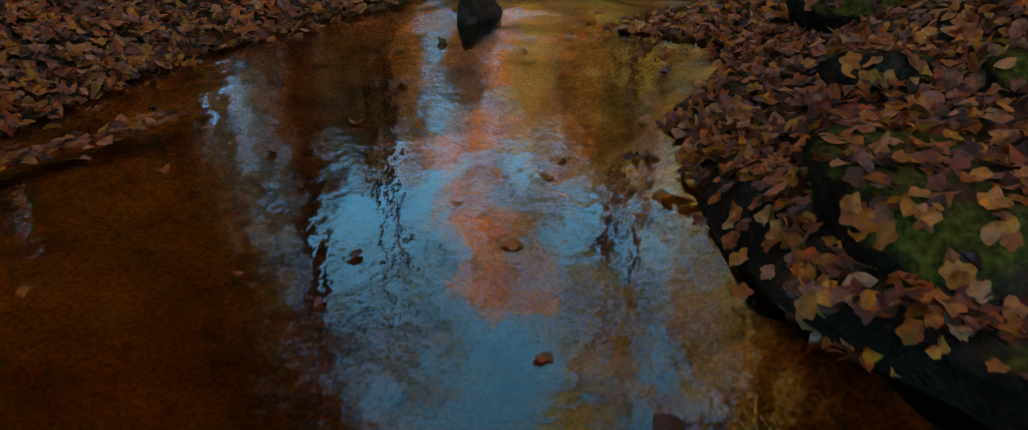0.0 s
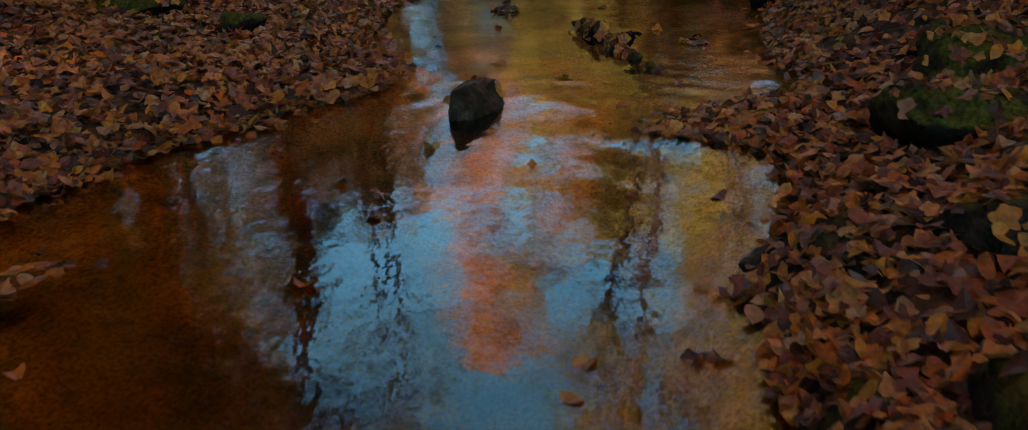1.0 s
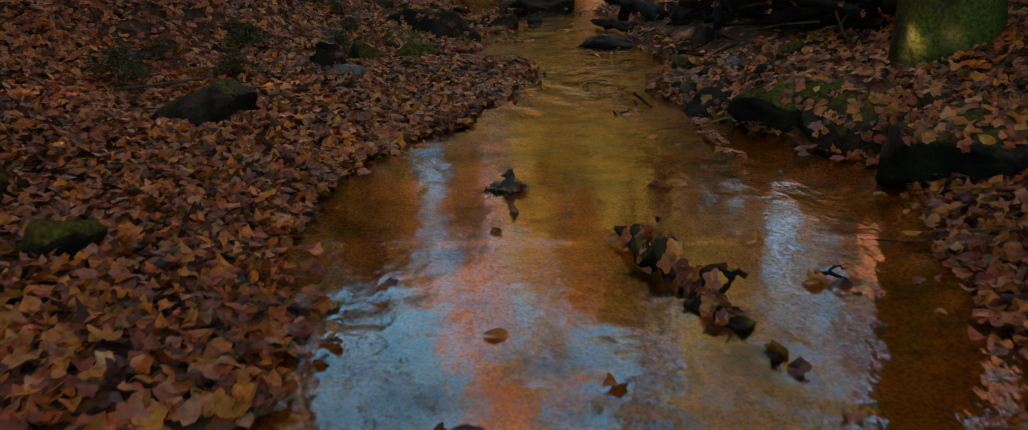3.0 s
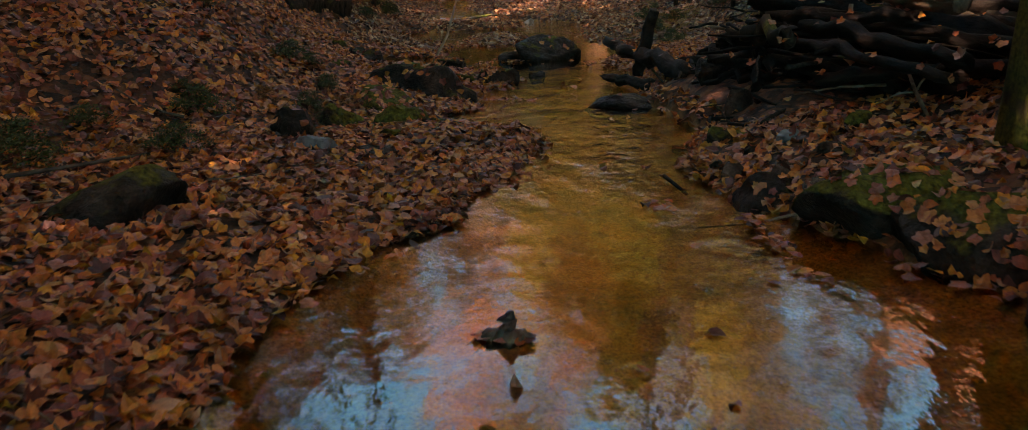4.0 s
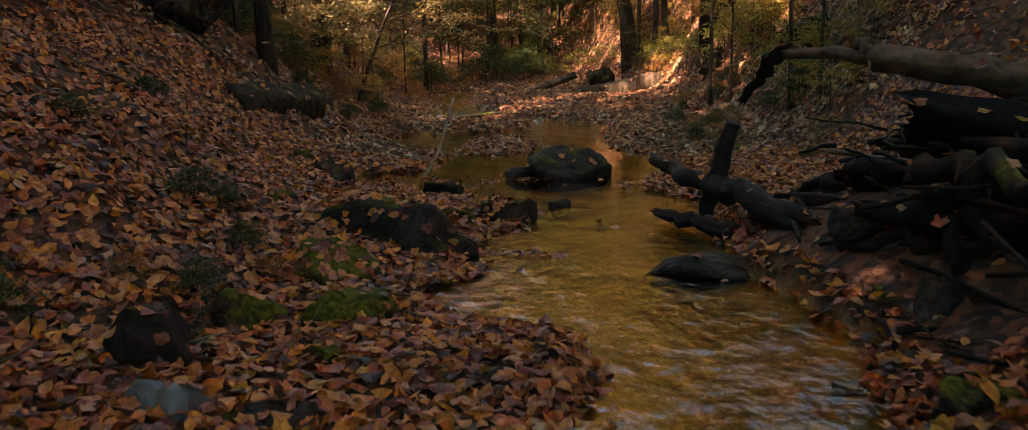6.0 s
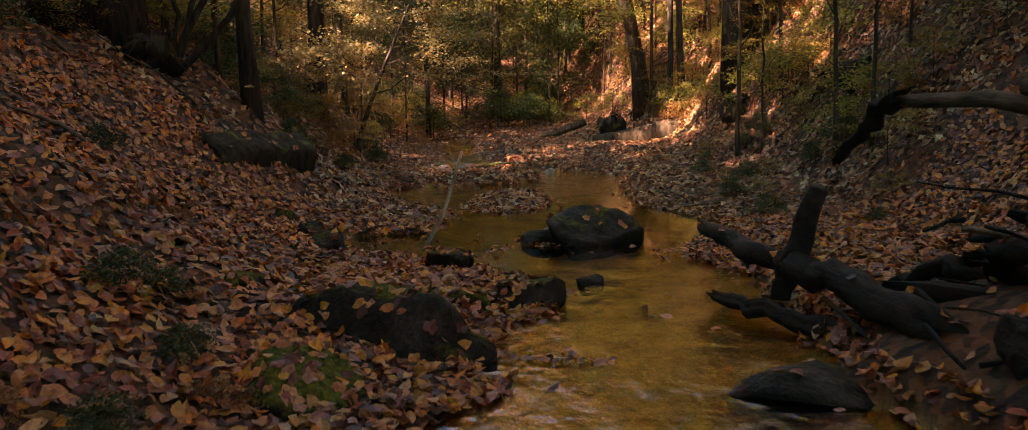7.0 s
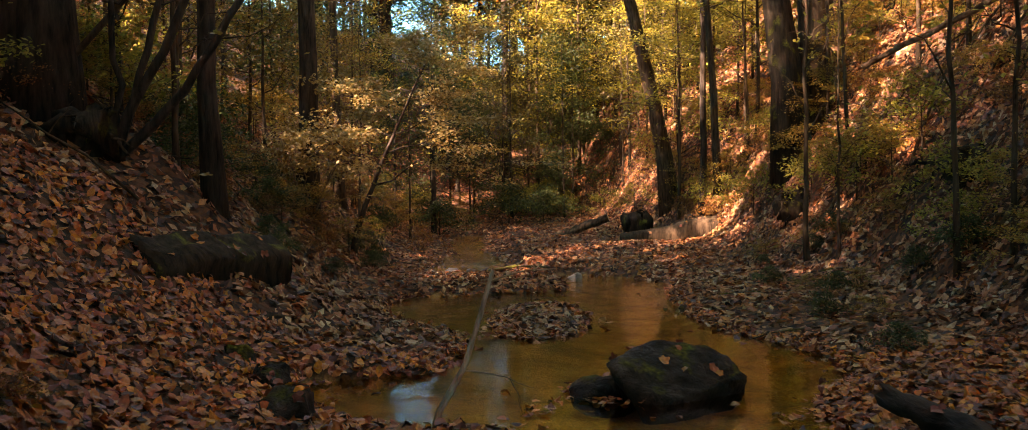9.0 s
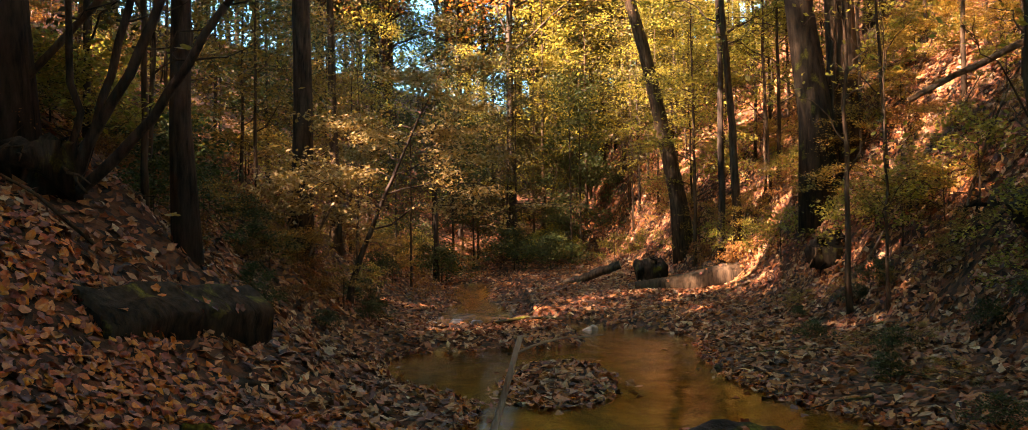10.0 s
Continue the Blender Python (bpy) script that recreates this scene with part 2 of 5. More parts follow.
def vnoise(x, y, seed=0):
    """Smooth value noise in 0..1 on numpy arrays."""
    xi, yi = np.floor(x).astype(np.int64), np.floor(y).astype(np.int64)
    fx, fy = x - xi, y - yi
    fx, fy = fx * fx * (3 - 2 * fx), fy * fy * (3 - 2 * fy)

    def h(a, b):
        v = (a * 374761393 + b * 668265263 + seed * 982451653) & 0x7FFFFFFF
        v = ((v ^ (v >> 13)) * 1274126177) & 0x7FFFFFFF
        return ((v ^ (v >> 16)) & 0xFFFF) / 65535.0

    return (h(xi, yi) * (1 - fx) + h(xi + 1, yi) * fx) * (1 - fy) + (h(xi, yi + 1) * (1 - fx) + h(xi + 1, yi + 1) * fx) * fy


def fbm(x, y, seed=0, octaves=4):
    total, amp = 0.0, 0.5
    for k in range(octaves):
        total = total + amp * vnoise(x * 2 ** k + 13.7 * k, y * 2 ** k - 7.1 * k, seed + k)
        amp *= 0.5
    return total


def fill(name, verts, faces, mat=None, smooth=True):
    """A mesh from numpy arrays; all faces have the same number of corners."""
    verts, faces = np.asarray(verts, np.float32), np.asarray(faces, np.int32)
    me = bpy.data.meshes.new(name)
    k = faces.shape[1]
    me.vertices.add(len(verts))
    me.vertices.foreach_set("co", verts.ravel())
    me.loops.add(faces.size)
    me.loops.foreach_set("vertex_index", faces.ravel())
    me.polygons.add(len(faces))
    me.polygons.foreach_set("loop_start", np.arange(len(faces), dtype=np.int32) * k)
    me.polygons.foreach_set("use_smooth", np.full(len(faces), smooth))
    me.update(calc_edges=True)
    me.validate()
    if mat:
        me.materials.append(mat)
    return me


def part(name, me, parent, label=""):
    ob = new(name, me)
    ob.parent = parent
    return tagged(ob, label) if label else ob


def thing(name, at, label, category, group="", kind="", rz=0.0):
    ob = new(name)
    ob.matrix_world = pose(*at, 0, 0, rz)
    ob.empty_display_size = 0.2
    return tagged(ob, label, category, group, kind)


def tube(points, radii, sides=8, rough=0.0, seed=0, caps=True):
    """Rings along a bent line: vertices and triangles."""
    p, r = np.asarray(points, float), np.asarray(radii, float)
    rng = np.random.default_rng(seed)
    d = np.gradient(p, axis=0)
    d /= np.linalg.norm(d, axis=1)[:, None] + 1e-9
    ref = np.array([0.0, 0.0, 1.0]) if abs(d[0, 2]) < 0.8 else np.array([1.0, 0.0, 0.0])
    u = np.cross(d, ref)
    u /= np.linalg.norm(u, axis=1)[:, None] + 1e-9
    w = np.cross(d, u)
    a = np.linspace(0, 2 * np.pi, sides, endpoint=False)
    lump = 1 + rough * rng.normal(0, 1, (len(p), sides)) * 0.5 + rough * rng.normal(0, 1, (1, sides))
    ring = p[:, None] + (np.cos(a)[None, :, None] * u[:, None] + np.sin(a)[None, :, None] * w[:, None]) * (r[:, None] * lump)[..., None]
    v = ring.reshape(-1, 3)
    f = []
    for i in range(len(p) - 1):
        for j in range(sides):
            k = (j + 1) % sides
            q0, q1, q2, q3 = i * sides + j, i * sides + k, (i + 1) * sides + k, (i + 1) * sides + j
            f += [(q0, q1, q2), (q0, q2, q3)]
    if caps:
        v = np.vstack([v, p[0], p[-1]])
        n0, n1, last = len(v) - 2, len(v) - 1, (len(p) - 1) * sides
        for j in range(sides):
            k = (j + 1) % sides
            f += [(n0, k, j), (n1, last + j, last + k)]
    return v, np.array(f, np.int32)


def joined(pieces):
    vs, fs, n = [], [], 0
    for v, f in pieces:
        vs.append(v)
        fs.append(np.asarray(f) + n)
        n += len(v)
    return np.vstack(vs), np.vstack(fs)


def bent(p0, p1, count=8, sag=0.0, wander=0.0, seed=0):
    """A line from p0 to p1 with an arch and some wander."""
    rng = np.random.default_rng(seed)
    s = np.linspace(0, 1, count)[:, None]
    p0, p1 = np.array(p0, float), np.array(p1, float)
    p = p0 + (p1 - p0) * s
    p[:, 2] += sag * np.sin(np.pi * s[:, 0])
    off = rng.normal(0, wander, (count, 3)) * np.sin(np.pi * s)
    return p + off


OVAL = (np.array([(0, -0.5, 0), (0.29, 0.02, 0.07), (0, 0.5, 0), (-0.29, 0.02, 0.07)]), np.array([(0, 1, 2), (0, 2, 3)]))
_half = [(-62, 0.60), (-38, 0.78), (-12, 0.70), (4, 0.68), (20, 0.85), (33, 0.90), (48, 0.77), (62, 0.74), (78, 0.95)]
_lobes = [(-90, 0.34)] + _half + [(90, 1.06)] + [(180 - a, r) for a, r in reversed(_half)]
MAPLE = (np.array([(0, 0, 0)] + [(0.5 * r * math.cos(radians(a)), 0.5 * r * math.sin(radians(a)), 0) for a, r in _lobes]),
         np.array([(0, i + 1, (i + 1) % 20 + 1) for i in range(20)]))
_egg = [(-90, 0.95), (-45, 0.72), (0, 0.62), (45, 0.70), (90, 1.1), (135, 0.70), (180, 0.62), (225, 0.72)]
EGG = (np.array([(0, 0, 0)] + [(0.5 * r * math.cos(radians(a)), 0.5 * r * math.sin(radians(a)), 0) for a, r in _egg]),
       np.array([(0, i + 1, (i + 1) % 8 + 1) for i in range(8)]))


def scatter(template, at, size, tilt, rng, curl=0.5, lean=None):
    """Many leaves from one outline: place, size, turn, tilt and curl for each."""
    tv, tf = template
    n = len(at)
    size = np.broadcast_to(size, (n,))
    v = np.repeat(tv[None], n, 0).copy()
    c1, c2 = rng.normal(0.15, 1, n) * curl, rng.normal(0, 1, n) * curl
    v[:, :, 2] += c1[:, None] * (v[:, :, 0] ** 2 - 0.06) + c2[:, None] * (v[:, :, 1] ** 2 - 0.06) * 0.8 + (rng.normal(0, 0.6, n) * curl)[:, None] * v[:, :, 0] * v[:, :, 1]
    v *= size[:, None, None]
    yaw = rng.uniform(0, 2 * np.pi, n)
    ax, ay = rng.normal(0, tilt, n), rng.normal(0, tilt, n)
    if lean is not None:
        ax, ay = ax + lean[:, 0], ay + lean[:, 1]
    c, s = np.cos(yaw)[:, None], np.sin(yaw)[:, None]
    x, y, z = v[..., 0] * c - v[..., 1] * s, v[..., 0] * s + v[..., 1] * c, v[..., 2]
    c, s = np.cos(ax)[:, None], np.sin(ax)[:, None]
    y, z = y * c - z * s, y * s + z * c
    c, s = np.cos(ay)[:, None], np.sin(ay)[:, None]
    x, z = x * c + z * s, -x * s + z * c
    out = np.stack([x, y, z], -1) + at[:, None]
    f = tf[None] + (np.arange(n) * len(tv))[:, None, None]
    return out.reshape(-1, 3), f.reshape(-1, 3)


# ---- the lie of the land ----
# left and right water edge along the valley
LEFT_Y = [-8, 2, 4.5, 5.5, 6.3, 6.9, 7.4, 7.9, 8.8, 9.6, 10.6, 11.3, 11.9, 12.5, 13.3, 14.6, 15.2, 15.7, 16.2, 16.8, 17.5, 18.3, 19.0, 19.6, 20.2, 20.9, 21.4, 22, 23, 23.4, 24.5, 25.6, 27, 29.4, 30.2, 31, 34.4, 35]
LEFT_X = [-3.6, -3.3, -2.95, -2.62, -2.25, -1.75, -1.25, -1.45, -1.75, -1.8, -1.7, -1.5, -1.1, -1.1, -0.72, -0.6, -0.75, -1.6, -1.8, -1.35, -1.6, -1.5, -1.2, -1.05, -1.6, -1.95, -3.0, -3.6, -3.8, -2.7, -2.65, -2.7, -3.9, -4.4, -3.8, -1.6, -1.8, -1.2]
RIGHT_Y = [-8, 0, 1.8, 2.3, 3.3, 4.65, 5.0, 5.6, 6.0, 6.25, 6.6, 6.9, 7.2, 7.9, 8.7, 9.6, 10.2, 10.7, 11.6, 12.5, 13.5, 14.0, 15.2, 16.8, 18.5, 20.5, 21.3, 22.1, 23.2, 24.1, 25, 26.8, 29.4, 32.8, 34, 35]
RIGHT_X = [2.4, 2.2, 1.65, 0.86, 0.66, 0.63, 0.75, 1.02, 0.9, 0.3, 0.6, 1.2, 1.5, 1.46, 1.44, 1.64, 1.75, 1.5, 1.08, 0.82, 0.46, 0.7, 0.88, 0.57, 0.7, 0.62, 0.3, 0.4, 0.95, 1.0, 0.73, 0.2, 0.12, 0.2, -1.0, -1.9]
FAR = [(-3.8, 34.6), (-3.85, 37), (-4.2, 40.5), (-4.7, 44), (-5.0, 48)]


def level(y):
    return np.interp(y, [6.5, 7.3, 15, 19, 25, 30, 36.0, 36.6, 44.2, 44.9, 55, 70], [-0.045, 0.0, 0.01, 0.03, 0.07, 0.09, 0.125, 0.245, 0.265, 0.40, 0.5, 0.9])


def field(x, y):
    """How far inside the water a place lies; negative on land."""
    x = x + (fbm(x * 1.6, y * 1.6, 3, 3) - 0.44) * 0.35
    d = np.minimum(x - np.interp(y, LEFT_Y, LEFT_X), np.interp(y, RIGHT_Y, RIGHT_X) - x)
    d = np.where(y > 35, -np.maximum(0.6, y - 34), d)
    isle = (np.hypot((x + 1.9) / 0.62, (y - 27.2) / 1.7) - 1) * 0.6
    d = np.minimum(d, isle)
    for (x0, y0), (x1, y1) in zip(FAR[:-1], FAR[1:]):
        s = np.clip(((x - x0) * (x1 - x0) + (y - y0) * (y1 - y0)) / ((x1 - x0) ** 2 + (y1 - y0) ** 2), 0, 1)
        d = np.maximum(d, np.interp(y, [34, 36, 38, 41, 47], [0.4, 0.8, 0.75, 0.45, 0.6]) - np.hypot(x - x0 - s * (x1 - x0), y - y0 - s * (y1 - y0)))
    return d


def soft(v, k=0.35):
    return np.where(v / k > 30, v, k * np.log1p(np.exp(np.minimum(v / k, 30))))


def land(x, y):
    """Height of the ground."""
    x, y = np.asarray(x, float), np.asarray(y, float)
    d = field(x, y)
    s = np.maximum(-d, 0)
    left = x < np.interp(y, [0, 20, 35, 60], [-1, -0.8, -2.4, -5])
    rise_l = np.interp(y, [0, 5, 7, 10, 12, 14, 17.3, 18.2, 20, 23, 30, 36], [0.25, 0.2, 0.12, 0.1, 0.06, 0.05, 0.05, 0.13, 0.06, 0.06, 0.06, 0.05])
    rise_r = np.interp(y, [0, 5, 6.3, 7.2, 8, 9, 11, 13, 18, 21, 30, 36], [0.28, 0.2, 0.05, 0.05, 0.12, 0.2, 0.28, 0.2, 0.25, 0.1, 0.12, 0.25])
    toe_l = np.interp(y, [0, 5, 10, 13, 16, 18, 20, 24, 26, 28, 34, 45, 60], [-3.9, -3.7, -4.6, -4.6, -3.0, -2.95, -4.0, -4.3, -4.1, -4.6, -5.6, -7.0, -8])
    toe_r = np.interp(y, [0, 6, 9, 12, 15, 18, 22, 28, 32, 36, 42, 50, 60], [1.4, 1.8, 2.2, 2.2, 2.4, 2.8, 3.1, 2.95, 2.4, 2.2, 2.0, 0.2, -1.5])
    z = level(y) + np.where(left, rise_l, rise_r) * (1 - np.exp(-s / 0.35)) + 0.04 * s.clip(0, 3)
    a, b = toe_l - x, x - toe_r
    right = np.interp(y, [5, 12, 22, 27, 36], [0.4, 0.45, 0.7, 1.5, 1.8]) * soft(b, 0.25)
    right = right - 0.55 * soft(right - 4.5, 0.5) + 0.9 * soft(x - 7.2, 0.6)
    hill = np.interp(y, [8, 14, 18, 24, 26, 34], [0.40, 0.45, 0.70, 0.66, 0.84, 0.84]) * soft(a) + right
    hill = hill + 0.34 * soft(y - 55, 2.0)
    hill = 17 * np.tanh(hill / 17)
    z = z + hill
    z = z + 0.45 * np.exp(-((x - 2.2) ** 2 / 1.3 + (y - 16.6) ** 2 / 2.6))
    bumps = (fbm(x * 0.8, y * 0.8, 11) - 0.47) * (0.16 + 0.35 * np.clip(hill / 0.8, 0, 1)) * np.clip(s / 0.7, 0, 1) + (vnoise(x * 2.3, y * 2.3, 71) - 0.5) * 0.12 * np.clip(hill / 0.6, 0, 1) + (fbm(x * 0.22, y * 0.22, 17) - 0.47) * 1.3 * np.clip(hill / 1.5, 0, 1)
    z = z + bumps
    bed = level(y) - np.clip(0.02 + np.interp(y, [5, 7], [0.55, 0.30]) * d, 0, np.interp(y, [5.6, 6.8], [1.0, 0.0]) * np.interp(x, [-2.2, -1.1], [-0.05, 0.20]) + 0.15) - (fbm(x * 1.3, y * 1.3, 23) - 0.47) * 0.05
    return np.where(d > 0, bed, z)


def ground_at(x, y):
    return float(land(np.array([x]), np.array([y]))[0])


def steps(*runs):
    """Coordinates from (start, end, step) runs."""
    out = [np.arange(a, b, s) for a, b, s in runs]
    return np.concatenate(out + [[runs[-1][1]]])


def build_ground():
    xs = steps((-400, -60, 40), (-60, -16, 2.2), (-16, -7, 0.5), (-7, -4.2, 0.14), (-4.2, 2.4, 0.075), (2.4, 5.5, 0.16), (5.5, 14, 0.6), (14, 60, 2.4), (60, 400, 40))
    ys = steps((-300, -40, 30), (-40, -4, 2.5), (-4, 1.5, 0.4), (1.5, 25, 0.085), (25, 40, 0.2), (40, 66, 0.5), (66, 120, 3), (120, 600, 40))
    gx, gy = np.meshgrid(xs, ys)
    z = land(gx, gy)
    v = np.stack([gx, gy, z], -1).reshape(-1, 3)
    nx, ny = len(xs), len(ys)
    i = (np.arange(ny - 1)[:, None] * nx + np.arange(nx - 1)).ravel()
    me = fill("ground", v, np.stack([i, i + 1, i + nx + 1, i + nx], -1), ground_mat)
    at = me.attributes.new("bed", "FLOAT", "POINT")
    at.data.foreach_set("value", np.clip(field(gx, gy).ravel() / 0.10 + 0.2, 0, 1).astype(np.float32))
    tagged(new("ground", me), "forest floor of dark soil with a sandy stream bed", "ground", kind="structure")


build_ground()


def build_water():
    xs = steps((-10, -4.8, 0.2), (-4.8, 2.4, 0.06))
    ys = steps((-8, 1, 0.3), (1, 26, 0.06), (26, 47, 0.12), (47, 75, 0.4))
    gx, gy = np.meshgrid(xs, ys)
    d = field(gx, gy)
    # livelier water in the narrows and below the stones
    riffle = np.interp(gy, [0, 5.5, 6.4, 7.2, 8.5, 10, 11.5, 13, 15, 17, 19.5, 21, 23, 26, 29, 35.5, 36, 70], [0.06, 0.03, 0.2, 0.55, 0.3, 0.2, 1.0, 2.8, 3.8, 3.4, 2.2, 0.8, 0.3, 0.5, 1.8, 2.5, 12.0, 12.0])
    riffle = riffle + 2.2 * np.exp(-((gx - np.interp(gy, RIGHT_Y, RIGHT_X) + 0.55) / 0.3) ** 2) * np.exp(-((gy - 13.5) / 2.6) ** 2)
    lip = gy + 0.7 * (np.clip(gx, -1.5, 0.6) + 0.55) + (fbm(gx * 2.4, gy * 2.4, 61, 3) - 0.44) * 0.8
    z = np.where(gy < 9, np.interp(lip, [6.0, 6.5, 7.3, 8.2], [-0.045, -0.036, -0.009, 0.0]), level(gy))
    warp = (fbm(gx * 2.0, gy * 2.0, 51, 3) - 0.44) * 1.1
    wave = np.sin((gy + 0.75 * np.abs(gx + 0.35) + warp) * 21.0) * 0.008 * np.exp(-((gy - 7.2) / 0.45) ** 2) * np.exp(-((gx - 0.35) / 0.65) ** 2) * fbm(gx * 3, gy * 3, 53, 2) * 2.2
    z = z + wave + (fbm(gx * 3.2, gy * 2.2, 41, 3) - 0.44) * 0.012 * np.minimum(riffle, 1.2)
    v = np.stack([gx, gy, z], -1).reshape(-1, 3)
    nx, ny = len(xs), len(ys)
    i = (np.arange(ny - 1)[:, None] * nx + np.arange(nx - 1)).ravel()
    f = np.stack([i, i + 1, i + nx + 1, i + nx], -1)
    f = f[(d.ravel()[f] > -0.12).any(1)]
    used = np.unique(f)
    back = np.zeros(len(v), np.int64)
    back[used] = np.arange(len(used))
    me = fill("water", v[used], back[f], water_mat)
    at = me.attributes.new("riffle", "FLOAT", "POINT")
    at.data.foreach_set("value", riffle.ravel()[used].astype(np.float32))
    depth = (z - land(gx, gy)).ravel()[used]
    at = me.attributes.new("depth", "FLOAT", "POINT")
    at.data.foreach_set("value", np.clip((depth - 0.05) / 0.3, 0, 1).astype(np.float32))
    tagged(new("water", me), "shallow clear brown stream water over sand", "water", kind="structure")


build_water()

# ---- stones ----
STONES, LOGS = [], []


def boulder(name, at, size, rz=0.0, seed=0, mat=None, label="", category="rock", cuts=7, tilt=(0, 0), leafy=0.4, group="stones in the stream", flat_top=True):
    bm = bmesh.new()
    bmesh.ops.create_icosphere(bm, subdivisions=4, radius=1.0)
    rng = np.random.default_rng(seed)
    planes = []
    for k in range(cuts):
        n = Vector(rng.normal(0, 1, 3)).normalized()
        planes.append((n, rng.uniform(0.42, 0.80)))
    if flat_top:
        planes.append((Vector((0.1, 0.05, 1)).normalized(), 0.72))
    for v in bm.verts:
        p = v.co.copy()
        for n, h in planes:
            over = p.dot(n) - h
            if over > 0:
                p -= n * over * 0.97
        q = p * 1.7 + Vector((seed * 3.1, seed * 1.7, 0))
        p *= 1 + 0.13 * noise.fractal(q, 1.0, 2.0, 5) + 0.045 * noise.noise(p * 5 + Vector((seed, 0, 0))) + 0.022 * noise.noise(p * 13)
        v.co = p
    bmesh.ops.transform(bm, matrix=Matrix.Diagonal((size[0] / 1.5, size[1] / 1.5, size[2] / 1.3, 1)), verts=bm.verts)
    me = bpy.data.meshes.new(name)
    bm.to_mesh(me)
    bm.free()
    me.materials.append(mat or rock_mat)
    for p in me.polygons:
        p.use_smooth = True
    ob = new(name, me)
    z = at[2] if len(at) > 2 else ground_at(at[0], at[1]) + size[2] * 0.25
    ob.matrix_world = pose(at[0], at[1], z, tilt[0], tilt[1], rz)
    tagged(ob, label, category, group)
    STONES.append((ob, max(size[0], size[1]), leafy))
    return ob


boulder("boulder", (-0.67, 6.86, 0.03), (0.28, 0.40, 0.30), -25, 58, wet_rock_mat, "dark wet angular stone with a leaf at a small riffle", tilt=(-6, 24), leafy=0.35, cuts=8, flat_top=False)
boulder("bank_rock", (1.03, 2.78, -0.07), (0.62, 2.0, 0.36), 9, 5, rock_mat, "low black wet slab at the water's edge with fallen leaves", leafy=1.3, group="stones on the bank", cuts=3)
boulder("bank_rock", (1.14, 2.92, 0.07), (0.62, 1.05, 0.46), 14, 41, mossy_mat, "rounded dark bank stone with green moss on top", leafy=0.4, group="stones on the bank", cuts=3)
boulder("bank_rock", (1.55, 4.45, 0.1), (0.62, 0.55, 0.4), 30, 47, patchy_mat, "dark mossy stone bedded in the leaf bank", leafy=0.4, group="stones on the bank")
boulder("bank_rock", (2.05, 3.9, 0.16), (0.6, 0.75, 0.44), -15, 48, mossy_mat, "dark mossy stone bedded in the leaf bank", leafy=0.35, group="stones on the bank")
boulder("bank_rock", (0.83, 4.55, -0.01), (0.4, 0.55, 0.26), 20, 6, rock_mat, "flat dark stone at the water's edge", leafy=0.5, group="stones on the bank")
boulder("bank_rock", (1.75, 5.75, 0.12), (0.7, 0.6, 0.42), 10, 8, mossy_mat, "mossy dark stone half covered by leaves", leafy=0.45, group="stones on the bank")
boulder("bank_rock", (2.35, 6.9, 0.2), (0.7, 0.7, 0.4), 40, 9, mossy_mat, "mossy dark stone half covered by leaves", leafy=0.45, group="stones on the bank")
boulder("bank_rock", (2.15, 9.9, 0.1), (0.9, 1.0, 0.62), 15, 10, patchy_mat, "grey-brown stone of the bank ledge with leaves on top", leafy=0.5, group="stones on the bank")
boulder("bank_rock", (1.82, 10.95, 0.08), (0.86, 0.95, 0.62), -20, 11, patchy_mat, "grey-brown stone of the bank ledge with leaves on top", leafy=0.45, group="stones on the bank")
boulder("bank_rock", (1.46, 11.75, 0.05), (0.8, 0.9, 0.54), 35, 12, mossy_mat, "low mossy stone of the bank ledge", leafy=0.45, group="stones on the bank")
boulder("bank_rock", (1.14, 12.5, -0.02), (0.6, 0.8, 0.36), 5, 13, rock_mat, "dark blue-grey stone at the water's edge", leafy=0.4, group="stones on the bank")
boulder("bank_rock", (1.15, 13.9, 0.05), (0.45, 0.45, 0.3), 60, 14, mossy_mat, "small mossy stone among leaves", leafy=0.5, group="stones on the bank")
boulder("bank_rock", (-2.42, 13.8, 0.1), (0.36, 0.34, 0.26), 20, 15, grey_rock_mat, "pale grey flat stone in the leaves", leafy=0.1, group="stones on the bank")
boulder("bank_rock", (-2.0, 13.75, 0.05), (0.46, 0.32, 0.24), -10, 16, rock_mat, "dark stone in the leaves beside a puddle", leafy=0.2, group="stones on the bank")
boulder("bank_rock", (-2.75, 14.5, 0.15), (0.4, 0.36, 0.42), 15, 17, rock_mat, "dark upright stone in the leaves", leafy=0.2, group="stones on the bank")
boulder("bank_rock", (-2.5, 15.2, 0.14), (0.4, 0.34, 0.34), 70, 18, mossy_mat, "small mossy stone in the leaves", leafy=0.3, group="stones on the bank")
boulder("bank_rock", (-3.1, 11.7, 0.14), (0.46, 0.9, 0.42), -28, 19, patchy_mat, "tilted mossy stone slab on the leaf bank", tilt=(0, -28), leafy=0.0, group="stones on the bank", cuts=9)
boulder("bank_rock", (-2.58, 8.55, 0.14), (0.28, 0.28, 0.26), 0, 20, mossy_mat, "small mossy stone in the leaves", leafy=0.1, group="stones on the bank")
boulder("bank_rock", (-3.75, 9.3, 0.2), (0.6, 0.8, 0.4), 40, 21, mossy_mat, "dark mossy stone on the leaf bank", leafy=0.2, group="stones on the bank")
